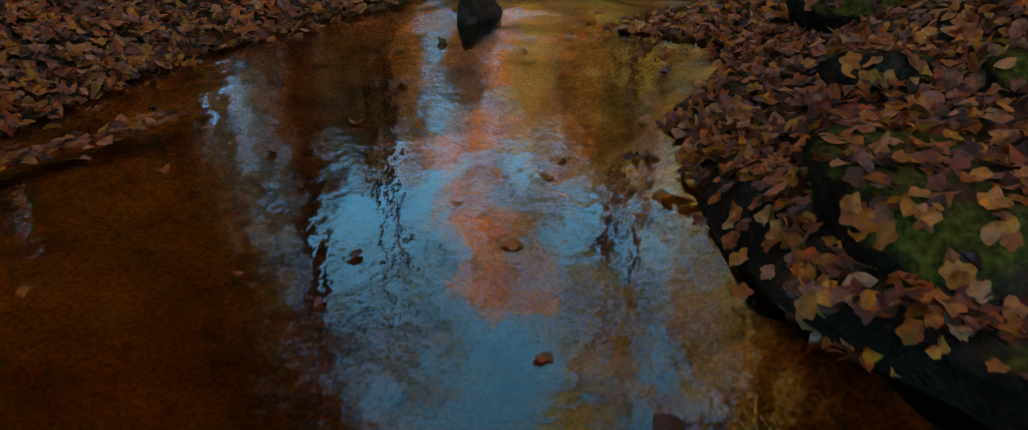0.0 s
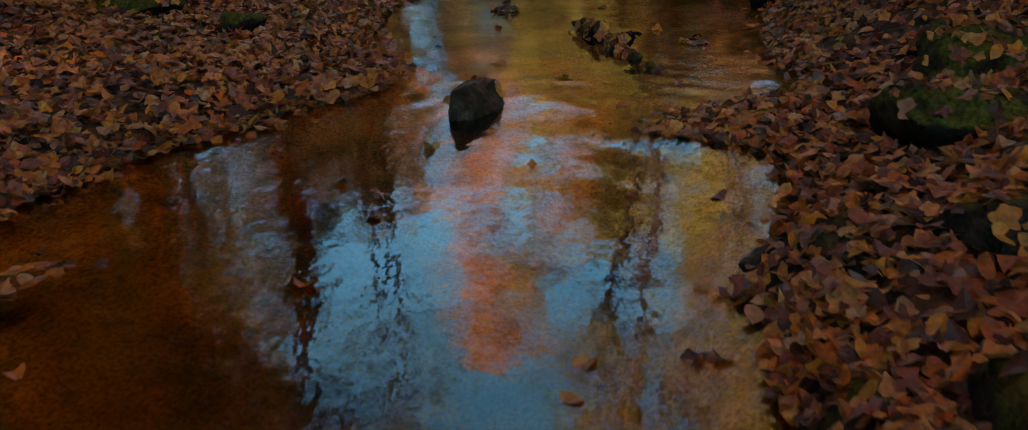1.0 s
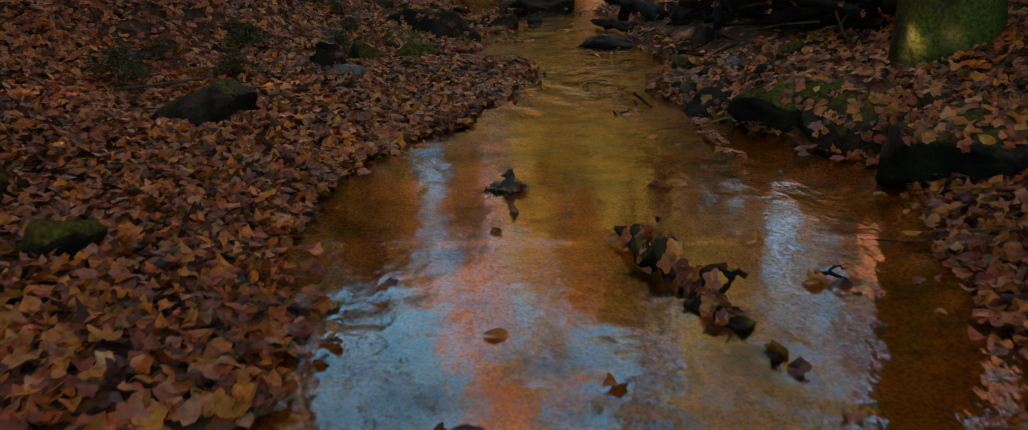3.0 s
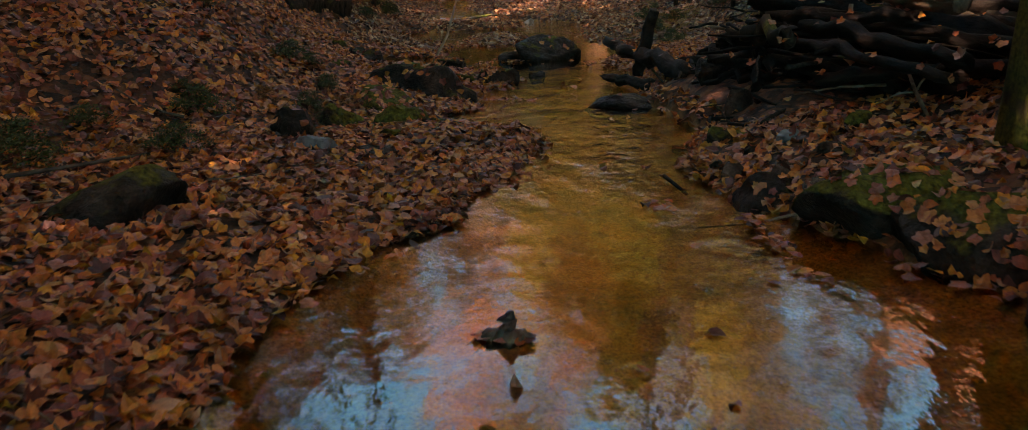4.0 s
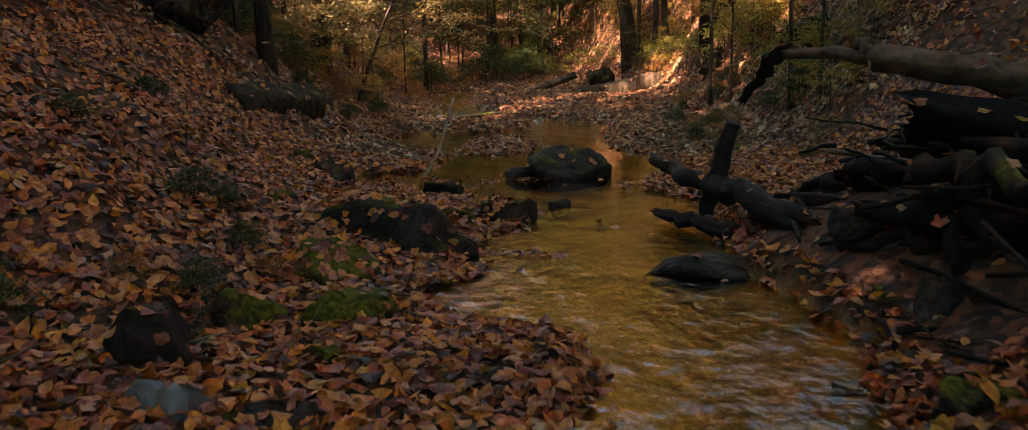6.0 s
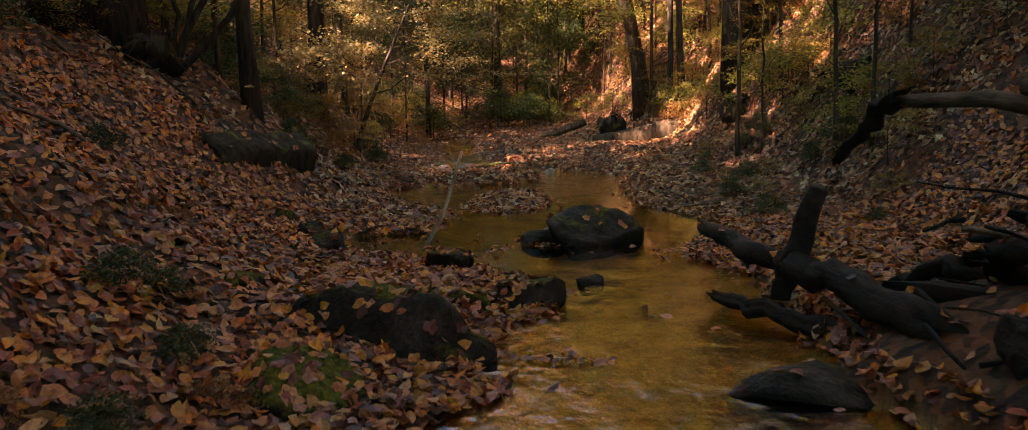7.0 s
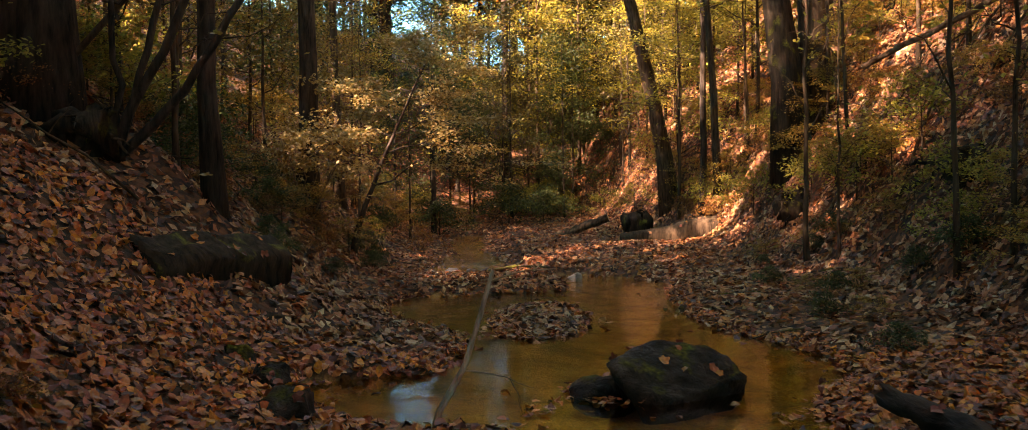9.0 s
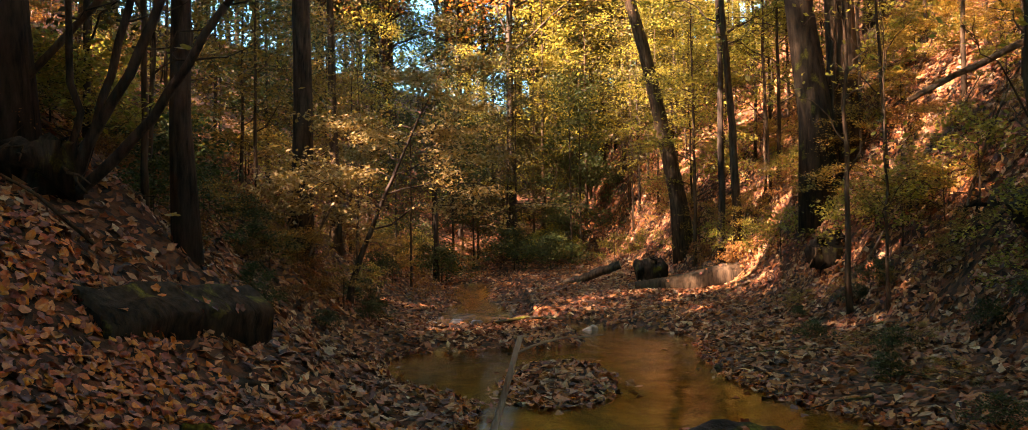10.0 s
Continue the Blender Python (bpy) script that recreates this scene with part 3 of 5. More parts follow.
boulder("mossy_boulder", (-2.12, 17.5, 0.12), (1.05, 0.66, 0.62), 6, 22, patchy_mat, "big dark boulder with a mossy top at the water's edge", leafy=0.25, cuts=5)
boulder("mossy_boulder", (-1.98, 15.3, 0.1), (0.42, 0.34, 0.32), 25, 37, mossy_mat, "mossy stone at the edge of a puddle", leafy=0.2)
boulder("bank_rock", (-1.92, 14.55, 0.06), (0.26, 0.26, 0.22), 10, 38, mossy_mat, "small mossy stone in the leaves", leafy=0.2, group="stones on the bank")
boulder("mossy_boulder", (-3.2, 17.9, 0.27), (0.46, 0.45, 0.42), 50, 23, mossy_mat, "mossy stone half buried in leaves", leafy=0.4)
boulder("mossy_boulder", (-2.36, 16.45, 0.1), (0.5, 0.46, 0.44), 10, 24, mossy_mat, "mossy stone half buried in leaves", leafy=0.4)
boulder("mossy_boulder", (-1.30, 19.15, 0.04), (0.5, 0.72, 0.36), -25, 25, patchy_mat, "low mossy slab with leaves on it in the stream", leafy=0.6)
boulder("mossy_boulder", (-1.68, 18.75, 0.05), (0.4, 0.4, 0.28), 15, 26, mossy_mat, "low mossy slab with leaves on it in the stream", leafy=0.6)
boulder("mossy_boulder", (-2.12, 20.42, 0.11), (0.64, 0.38, 0.3), 5, 27, patchy_mat, "flat-topped mossy stone with leaves, beside a leaning stick", leafy=0.5, cuts=4)
boulder("stone", (-0.82, 20.05, 0.03), (0.26, 0.18, 0.16), 20, 28, rock_mat, "small dark wet stone in the stream", leafy=0.0)
boulder("mossy_boulder", (-0.72, 22.5, 0.09), (0.92, 0.62, 0.5), 8, 29, dark_moss_mat, "rounded dark boulder with a mossy top standing in the pool", leafy=0.12, cuts=3, flat_top=False)
boulder("mossy_boulder", (-1.24, 22.5, 0.05), (0.44, 0.4, 0.26), 40, 30, dark_moss_mat, "smaller mossy stone beside the boulder in the pool", leafy=0.1)
boulder("stone", (0.4, 17.0, -0.03), (0.95, 0.7, 0.3), -12, 31, rock_mat, "low dark wet stone at the foot of the driftwood", leafy=0.1)
boulder("stone", (0.95, 26.3, 0.06), (0.22, 0.3, 0.1), 0, 32, rock_mat, "flat grey stone at the pool's edge", leafy=0.2)
boulder("stone", (0.1, 28.4, 0.07), (0.14, 0.12, 0.1), 0, 33, rock_mat, "small dark stone in the shallows", leafy=0.2)
for k, (x, y) in enumerate(((-4.1, 35.2), (-4.5, 35.0), (-3.6, 34.9), (-1.4, 33.6))):
    boulder("pale_stone", (x, y, level(y) + 0.03), (0.26, 0.2, 0.14), k * 40, 80 + k, pale_rock_mat, "small pale stone in the far shallows", leafy=0.0)
for k, (x, y, w) in enumerate(((1.15, 16.15, 0.36), (1.2, 14.9, 0.22))):
    boulder("stone", (x, y, ground_at(x, y) + 0.04), (w, w * 0.8, 0.26), k * 55, 120 + k, rock_mat, "low black wet stone under the driftwood", leafy=0.35)
for k, (x, y, w, m) in enumerate(((0.88, 13.73, 0.24, mossy_mat), (0.80, 12.82, 0.17, wet_rock_mat), (1.02, 12.40, 0.22, wet_rock_mat), (1.28, 13.33, 0.14, grey_rock_mat), (1.80, 13.4, 0.22, mossy_mat),
                                 (0.72, 13.1, 0.09, wet_rock_mat), (1.13, 12.02, 0.24, wet_rock_mat), (0.62, 14.5, 0.14, wet_rock_mat), (1.45, 12.75, 0.15, wet_rock_mat), (0.98, 13.15, 0.11, rock_mat))):
    boulder("bank_rock", (x, y, ground_at(x, y) + 0.03), (w, w * 0.8, w * 0.7), k * 47, 320 + k, m, "low mossy stone in the leaves beside the stream" if m is mossy_mat else "dark wet stone in the leaves beside the stream", leafy=0.2, group="stones on the bank")
boulder("stone", (-3.9, 22.3, 0.2), (0.26, 0.3, 0.26), 30, 34, rock_mat, "dark stone on the leaf bank", leafy=0.3)
boulder("stone", (-4.35, 22.6, 0.3), (0.3, 0.3, 0.26), 60, 35, mossy_mat, "dark mossy stone on the leaf bank", leafy=0.3)
boulder("stone", (-3.45, 21.1, 0.2), (0.4, 0.34, 0.34), 0, 36, rock_mat, "dark stone on the leaf bank beside the pool", leafy=0.2)


# ---- fallen wood ----
def log(name, p0, p1, r0, r1, mat, label, category="log", sag=0.0, wander=0.02, seed=0, sides=14, count=12, stubs=(), ends=True, group="", leafy=0.12):
    """A fallen stem with end grain and broken stubs; stubs: (way along, direction, length, radius)."""
    base = np.array(p0, float)
    line = bent(np.zeros(3), np.array(p1, float) - base, count, sag, wander, seed)
    radii = np.linspace(r0, r1, count)
    sawn = mat in (dry_wood_mat, brown_bark_mat) or name == "mossy_log"
    if not sawn:  # broken, worn ends
        radii = radii * (1 + np.random.default_rng(seed + 77).normal(0, 0.09, count))
        radii[0], radii[-1] = radii[0] * 0.85, radii[-1] * 0.8
    ob = thing(name, tuple(base), label, category, group)
    v, f = tube(line, radii, sides, 0.09 if sawn else 0.15, seed)
    if not sawn:  # splintered breaks
        jag = np.random.default_rng(seed + 5)
        for ring, cap, tip, inner, r in ((slice(0, sides), -2, line[0], line[1], r0), (slice((count - 1) * sides, count * sides), -1, line[-1], line[-2], r1)):
            out = (tip - inner) / np.linalg.norm(tip - inner)
            v[ring] += out * (jag.uniform(-0.3, 1.7, (sides, 1)) ** 2 * r * 0.8) + jag.normal(0, 0.12 * r, (sides, 3))
            v[cap] -= out * r * 0.7
    stem = part("stem", fill("stem", v, f, mat), ob)
    LOGS.append((stem, leafy))
    for s, way, length, rad in stubs:
        k = s * (count - 1)
        start = np.array([np.interp(k, np.arange(count), line[:, a]) for a in range(3)])
        end = start + np.array(way, float) / np.linalg.norm(way) * length
        part("stub", fill("stub", *tube(bent(start, end, 6, 0, 0.02, seed + 5), np.linspace(rad, rad * 0.7, 6), 11, 0.12, seed + 9), mat), stem)
    if ends and sawn:
        for tip, inner, rad in ((line[0], line[1], r0), (line[-1], line[-2], r1)):
            out = (tip - inner) / np.linalg.norm(tip - inner)
            v, f = tube(np.array([tip - out * 0.01, tip + out * 0.006]), [rad * 0.93, rad * 0.9], sides, 0.03, seed + 3)
            part("cut_end", fill("cut_end", v, f, end_mat if name != "mossy_log" else wet_wood_mat), stem)
    return ob


def stick(name, points, r0, r1, mat, label, twigs=(), seed=0, category="stick"):
    p = np.array(points, float)
    pieces = [tube(p - p[0], np.linspace(r0, r1, len(p)), 7, 0.06, seed)]
    for a, b, r in twigs:
        pieces.append(tube(bent(np.array(a) - p[0], np.array(b) - p[0], 6, 0.02, 0.015, seed + 1), np.linspace(r, r * 0.4, 6), 5, 0.05, seed))
    ob = new(name, fill(name, *joined(pieces), mat))
    ob.matrix_world = pose(*points[0])
    return tagged(ob, label, category)


# driftwood in the stream
log("driftwood", (0.04, 8.98, 0.05), (0.46, 7.7, -0.02), 0.06, 0.025, rotten_mat, "rotting driftwood piece with leaves, lying in the stream", "driftwood", wander=0.06, seed=4, leafy=4.5, stubs=((0.08, (-0.4, 0.5, 0.6), 0.08, 0.035), (0.15, (0.6, 0.5, 0.5), 0.09, 0.03), (0.45, (0.5, -0.6, 0.3), 0.14, 0.02)), ends=False)
log("driftwood", (-0.72, 10.02, 0.0), (-0.55, 9.98, 0.02), 0.045, 0.03, mid_wood_mat, "small clump of driftwood and leaves in the stream", "driftwood", seed=6, stubs=((0.5, (0, 0, 1), 0.1, 0.028),), ends=False)
stick("twig", [(0.78, 8.52, 0.0), (0.86, 8.48, 0.03), (0.96, 8.42, 0.0)], 0.014, 0.008, wet_wood_mat, "short twig caught in the shallow water", [((0.86, 8.48, 0.02), (0.93, 8.47, 0.05), 0.008)])
stick("twig", [(0.33, 12.95, 0.06), (0.38, 12.85, 0.03), (0.46, 12.7, -0.02)], 0.016, 0.012, wet_wood_mat, "short dark twig sticking out of the water")
# the leaning stick at the stone
stick("leaning_stick", [(-2.42, 20.75, 0.02), (-2.34, 20.75, 0.3), (-2.18, 20.8, 0.58), (-2.08, 20.85, 0.9), (-2.0, 20.9, 1.18)], 0.027, 0.014, stick_mat, "thin pale stick leaning up out of the stream",
      [((-2.02, 20.88, 1.1), (-1.6, 20.95, 1.18), 0.008), ((-2.2, 20.8, 0.55), (-1.75, 20.9, 0.42), 0.006), ((-1.9, 20.9, 0.5), (-1.82, 20.9, 0.25), 0.005)])
# the drift pile on the right bank
log("driftwood_beam", (0.23, 20.2, 0.50), (1.0, 16.8, 0.36), 0.065, 0.11, drift_mat, "dark wet beam of the driftwood pile reaching over the stream", "driftwood", seed=11, wander=0.045, count=26, stubs=((0.50, (0.26, -0.2, 1.0), 0.60, 0.10), (0.47, (-0.14, 0.1, -1.0), 0.28, 0.11)), group="driftwood pile")
log("driftwood_wedge", (0.15, 19.05, 0.11), (0.72, 17.8, 0.12), 0.04, 0.07, drift_mat, "split wedge of dark wet wood pointing over the water", "driftwood", seed=12, group="driftwood pile")
log("fallen_log", (1.27, 16.25, 1.54), (2.66, 13.8, 1.2), 0.085, 0.105, dry_wood_mat, "bare weathered fallen trunk on top of the drift pile", "log", seed=13, stubs=((0.02, (-0.33, 1.15, 0.04), 1.28, 0.045), (0.0, (-0.2, 0.9, 0.35), 0.26, 0.055), (0.25, (-0.2, 0.4, 0.6), 0.12, 0.04)), count=16, group="driftwood pile")
log("drift_log", (1.62, 16.2, 1.2), (3.0, 13.7, 0.86), 0.12, 0.15, wet_wood_mat, "black wet log wedged under the bare fallen trunk", "log", seed=16, group="driftwood pile")
log("drift_branch", (0.93, 17.42, 1.58), (0.76, 17.95, 1.22), 0.055, 0.03, wet_wood_mat, "broken dark limb hooked down from the fallen trunk", "branch", seed=19, wander=0.03, sag=0.06, group="driftwood pile")
stick("splinter", [(2.15, 14.96, 0.84), (2.17, 14.98, 1.0), (2.18, 15.0, 1.15)], 0.045, 0.02, stick_mat, "pale upright splinter of split wood in the drift pile")
log("drift_log", (1.45, 16.4, 0.30), (2.9, 14.2, 0.42), 0.11, 0.15, mid_wood_mat, "rotting log low in the drift pile", "log", seed=14, group="driftwood pile")
log("drift_log", (1.0, 17.7, 0.42), (2.9, 14.7, 0.62), 0.08, 0.11, wet_wood_mat, "black wet log inside the drift pile", "log", seed=15, group="driftwood pile")
stick("branch", [(1.30, 17.35, 0.84), (1.62, 17.1, 0.80), (2.1, 16.9, 0.76)], 0.022, 0.016, pale_wood_mat, "pale bare branch on the drift pile")
stick("branch", [(0.70, 18.0, 0.3), (0.86, 16.9, 0.1), (0.93, 16.4, 0.02), (1.1, 15.6, 0.06), (1.2, 14.9, 0.12)], 0.014, 0.006, mid_wood_mat, "thin root trailing down the bank", [((0.93, 16.4, 0.02), (1.3, 15.7, 0.1), 0.006)])
stick("branch", [(2.36, 13.3, 0.25), (2.26, 13.5, 0.55), (2.2, 13.6, 0.75)], 0.022, 0.012, pale_wood_mat, "forked bare branch standing in the drift pile", [((2.26, 13.5, 0.55), (2.0, 13.6, 0.45), 0.012), ((2.26, 13.5, 0.55), (2.42, 13.4, 0.8), 0.010), ((2.3, 13.4, 0.4), (2.15, 13.2, 0.24), 0.010)])
stick("branch", [(2.2, 14.0, 0.55), (1.9, 14.3, 0.5), (1.6, 14.5, 0.42)], 0.014, 0.008, pale_wood_mat, "pale bare branch on the drift pile")
drng = np.random.default_rng(9)
for k in range(9):
    cx, cy = drng.uniform(1.7, 2.8), drng.uniform(14.2, 16.0)
    ln, yaw = drng.uniform(0.9, 1.9), drng.normal(-0.8, 0.35)
    ex, ey = cx + math.cos(yaw) * ln, cy + math.sin(yaw) * ln
    r = drng.uniform(0.045, 0.10)
    log("drift_log", (cx, cy, ground_at(cx, cy) + r * 0.8 + 0.15 * (k % 2)), (ex, ey, ground_at(ex, ey) + r + 0.1), r, r * 1.1, wet_wood_mat if k % 3 else rotten_mat,
        "black wet log at the front of the drift pile" if k % 3 else "dark rotting log at the front of the drift pile", "log", seed=90 + k, wander=0.06, sides=10, group="driftwood pile", leafy=0.2)
for k in range(10):
    cx, cy = drng.uniform(1.35, 2.6), drng.uniform(15.6, 18.3)
    ln, yaw = drng.uniform(1.0, 2.2), drng.normal(-0.95, 0.4)
    z0, r = ground_at(cx, cy) + drng.uniform(0.02, 0.42), drng.uniform(0.035, 0.085)
    log("drift_log", (cx, cy, z0), (cx + math.cos(yaw) * ln, cy + math.sin(yaw) * ln, z0 + drng.normal(0.12, 0.12)), r, r * drng.uniform(0.8, 1.2), wet_wood_mat if k % 3 else rotten_mat,
        "black wet log inside the drift pile" if k % 3 else "dark rotting log inside the drift pile", "log", seed=60 + k, wander=0.07, sides=10, group="driftwood pile", leafy=0.18)
for k in range(15):
    cx, cy = drng.uniform(1.5, 2.2), drng.uniform(14.9, 16.0)
    ln, yaw, r = drng.uniform(1.3, 2.4), drng.normal(-1.05, 0.22), drng.uniform(0.035, 0.085)
    z0 = ground_at(cx, cy) + 0.08 + 0.036 * k
    log("drift_log", (cx, cy, z0), (cx + math.cos(yaw) * ln, cy + math.sin(yaw) * ln, z0 + drng.normal(-0.05, 0.1)), r, r * drng.uniform(0.8, 1.2), wet_wood_mat,
        "black wet log packed under the fallen trunk", "log", seed=260 + k, wander=0.03, sides=10, group="driftwood pile", leafy=0.2)
for k in range(100):
    cx, cy = drng.uniform(0.85, 2.8), drng.uniform(13.9, 17.8)
    ln, yaw = drng.uniform(0.3, 1.3), drng.normal(-0.9, 1.1)
    z0 = ground_at(cx, cy) + drng.uniform(0.02, 0.5) * (1 if cx > 1.3 else 0.3)
    dx, dy, dz = math.cos(yaw) * ln, math.sin(yaw) * ln, drng.normal(-0.05, 0.07) * ln
    r = drng.uniform(0.004, 0.026)
    stick("branch", [(cx, cy, z0), (cx + dx * 0.35, cy + dy * 0.3, z0 + dz * 0.4 + 0.02), (cx + dx * 0.7, cy + dy * 0.72, z0 + dz * 0.6), (cx + dx, cy + dy, z0 + dz)], r, r * 0.5,
          wet_wood_mat if k % 4 else rotten_mat, "dark broken branch in the drift pile" if k % 4 else "dark rotting branch in the drift pile", seed=k, category="branch")
for k in range(16):
    cx, cy = drng.uniform(0.95, 1.9), drng.uniform(15.4, 18.2)
    ln, yaw, r = drng.uniform(0.7, 1.5), drng.normal(-0.9, 0.35), drng.uniform(0.03, 0.075)
    ex, ey = cx + math.cos(yaw) * ln, cy + math.sin(yaw) * ln
    log("drift_log", (cx, cy, ground_at(cx, cy) + r * 0.7 + 0.12 * (k % 3)), (ex, ey, ground_at(ex, ey) + r + 0.08 * (k % 2)), r, r * drng.uniform(0.8, 1.2), wet_wood_mat,
        "black wet log at the foot of the drift pile", "log", seed=340 + k, wander=0.05, sides=10, group="driftwood pile", leafy=0.15)
# log on the left bank
log("mossy_log", (-5.6, 23.4, 0.93), (-4.9, 25.4, 0.95), 0.39, 0.31, rotten_mat, "thick dark rotting log with moss and leaves on the bank", "log", seed=21, wander=0.03, leafy=0.16, sides=20)
log("rotten_log", (-5.25, 22.7, 0.52), (-4.55, 24.3, 0.42), 0.17, 0.13, rotten_mat, "dark rotting log end half sunk in the leaf bank", "log", seed=27, wander=0.05, leafy=0.5)
stick("branch", [(-3.9, 11.9, 0.35), (-3.5, 13.2, 0.25), (-3.35, 13.9, 0.22)], 0.016, 0.01, mid_wood_mat, "thin dark branch lying on the leaf bank")
# far fallen stems
log("fallen_log", (-2.3, 44, 0.42), (-0.3, 43.6, 1.15), 0.16, 0.12, brown_bark_mat, "brown fallen stem leaning over the far stream bank", "log", seed=22)
log("fallen_log", (-0.2, 38.6, 0.62), (2.3, 38.2, 0.98), 0.20, 0.30, brown_bark_mat, "thick brown fallen trunk lying on the far bank", "log", seed=23, stubs=((0.8, (0.3, -0.5, -0.6), 0.5, 0.12), (0.75, (0.1, -0.2, 1), 0.25, 0.16)))
log("fallen_log", (2.5, 38.4, 0.8), (3.9, 38.0, 1.35), 0.17, 0.14, brown_bark_mat, "short brown fallen stem on the far bank", "log", seed=24)
log("fallen_log", (3.3, 30.5, 3.75), (6.5, 29, 5.4), 0.05, 0.06, dry_wood_mat, "fallen stem lying up the steep slope", "log", seed=25)
stick("branch", [(-3.2, 34.6, 0.2), (-2.6, 34.3, 0.32), (-1.9, 34.0, 0.3)], 0.04, 0.02, mid_wood_mat, "fallen branch across the stream", [((-2.6, 34.3, 0.3), (-2.2, 34.2, 0.6), 0.015)])


# ---- trees ----
def grow(seed, height, radius, start, limbs, length, rise=0.5, lean=(0, 0), twigs=5, wiggle=0.02, flare=1.5):
    """A trunk with limbs and twigs: tube pieces, and the places that bear leaves."""
    rng = np.random.default_rng(seed)
    n = 14
    s = np.linspace(0, 1, n)
    p = np.zeros((n, 3))
    p[:, 2] = s * height
    p[:, 0] = lean[0] * s ** 1.2 * height + np.cumsum(rng.normal(0, wiggle * height / n, n))
    p[:, 1] = lean[1] * s ** 1.2 * height + np.cumsum(rng.normal(0, wiggle * height / n, n))
    p[0] = (0, 0, -0.4)
    r = radius * (1 - 0.88 * s) * (1 + (flare - 1) * np.exp(-s * height / (radius * 3)))
    pieces, tips = [tube(p, r, 14, 0.05, seed)], []
    for k in range(limbs):
        u = start + (1 - start) * (k + rng.uniform(0, 0.8)) / limbs
        at = np.array([np.interp(u, s, p[:, a]) for a in range(3)])
        yaw = k * 2.4 + rng.uniform(-0.5, 0.5)
        ln = length * (1.15 - 0.75 * (u - start) / (1 - start)) * rng.uniform(0.7, 1.2)
        way = np.array([math.cos(yaw), math.sin(yaw), rise * rng.uniform(0.5, 1.4)])
        line = bent(at, at + way / np.linalg.norm(way) * ln, 7, 0.06 * ln, 0.04 * ln, seed * 31 + k)
        lr = max(0.006, radius * 0.42 * (1 - 0.7 * u))
        pieces.append(tube(line, np.linspace(lr, lr * 0.2, 7), 6, 0.04, k))
        for j in range(twigs):
            w = rng.uniform(0.3, 1.0)
            b = np.array([np.interp(w * 6, np.arange(7), line[:, a]) for a in range(3)])
            dirn = way / np.linalg.norm(way) + rng.normal(0, 0.6, 3)
            e = b + dirn / np.linalg.norm(dirn) * ln * rng.uniform(0.2, 0.45)
            pieces.append(tube(bent(b, e, 4, 0.03, 0.02, k * 7 + j), np.linspace(lr * 0.35, 0.004, 4), 4, 0, j, False))
            for g in np.linspace(0.3, 1.0, 4):
                tips.append(b + (e - b) * g)
    return joined(pieces), np.array(tips)


def crown(tips, per, spread, size, seed, tilt=0.5, flat=0.5):
    rng = np.random.default_rng(seed)
    at = np.repeat(tips, per, 0) + rng.normal(0, 1, (len(tips) * per, 3)) * np.array([spread, spread, spread * flat])
    return scatter(OVAL, at, rng.uniform(0.7, 1.25, len(at)) * size, tilt, rng, 0.4)


def tree(name, at, label, seed, height, radius, start, limbs, length, bark, leaves, per, spread, size, rise=0.5, lean=(0, 0), twigs=5, tilt=0.5, group="", category="tree", wiggle=0.02, flat=0.5):
    (v, f), tips = grow(seed, height, radius, start, limbs, length, rise, lean, twigs, wiggle)
    ob = thing(name, at, label, category, group)
    part("trunk", fill("trunk", v, f, bark), ob)
    if per:
        part("crown", fill("crown", *crown(tips, per, spread, size, seed, tilt, flat), leaves, False), ob)
    return ob


def on_ground(x, y, sink=0.0):
    return (x, y, ground_at(x, y) - sink)


# trees of their own
tree("tree", on_ground(-5.75, 26.0), "slender dark trunk with a high yellow crown on the bank", 101, 19, 0.12, 0.55, 14, 3.2, bark_mat, lime_mat, 6, 0.35, 0.16, group="trunks on the banks")
tree("tree", on_ground(-7.0, 34.2), "slender dark trunk with mossy edges and a high crown", 102, 21, 0.22, 0.6, 12, 3.0, bark_mat, lime_mat, 6, 0.35, 0.16, group="trunks on the banks")
tree("tree", on_ground(-7.45, 25.2), "thick dark trunk on the slope", 103, 20, 0.36, 0.5, 14, 4.0, bark_mat, russet_mat, 6, 0.4, 0.18, lean=(-0.04, 0), group="trunks on the banks")
tree("tree", on_ground(3.3, 35.3), "thick dark trunk on the steep slope", 104, 24, 0.34, 0.45, 22, 4.0, rotten_mat, lime_mat, 12, 0.4, 0.18, lean=(-0.13, 0), group="trunks on the banks")
tree("tree", on_ground(3.9, 35.6), "thick brown trunk on the steep slope beside its twin", 105, 25, 0.32, 0.45, 22, 4.0, brown_bark_mat, spray_mat, 12, 0.4, 0.18, lean=(-0.10, 0), group="trunks on the banks")
tree("tree", on_ground(1.75, 45), "leaning grey-brown trunk on the far slope", 106, 20, 0.26, 0.4, 14, 3.5, brown_bark_mat, lime_mat, 7, 0.4, 0.18, lean=(-0.25, 0), group="trunks on the banks")
tree("tree", on_ground(2.5, 40), "thin trunk on the slope", 107, 13, 0.12, 0.4, 10, 2.0, brown_bark_mat, lime_mat, 8, 0.3, 0.13, lean=(-0.06, 0), group="thin trees")
tree("tree", on_ground(2.15, 41), "thin trunk on the slope", 108, 14, 0.10, 0.4, 10, 2.0, bark_mat, lime_mat, 8, 0.3, 0.13, group="thin trees")
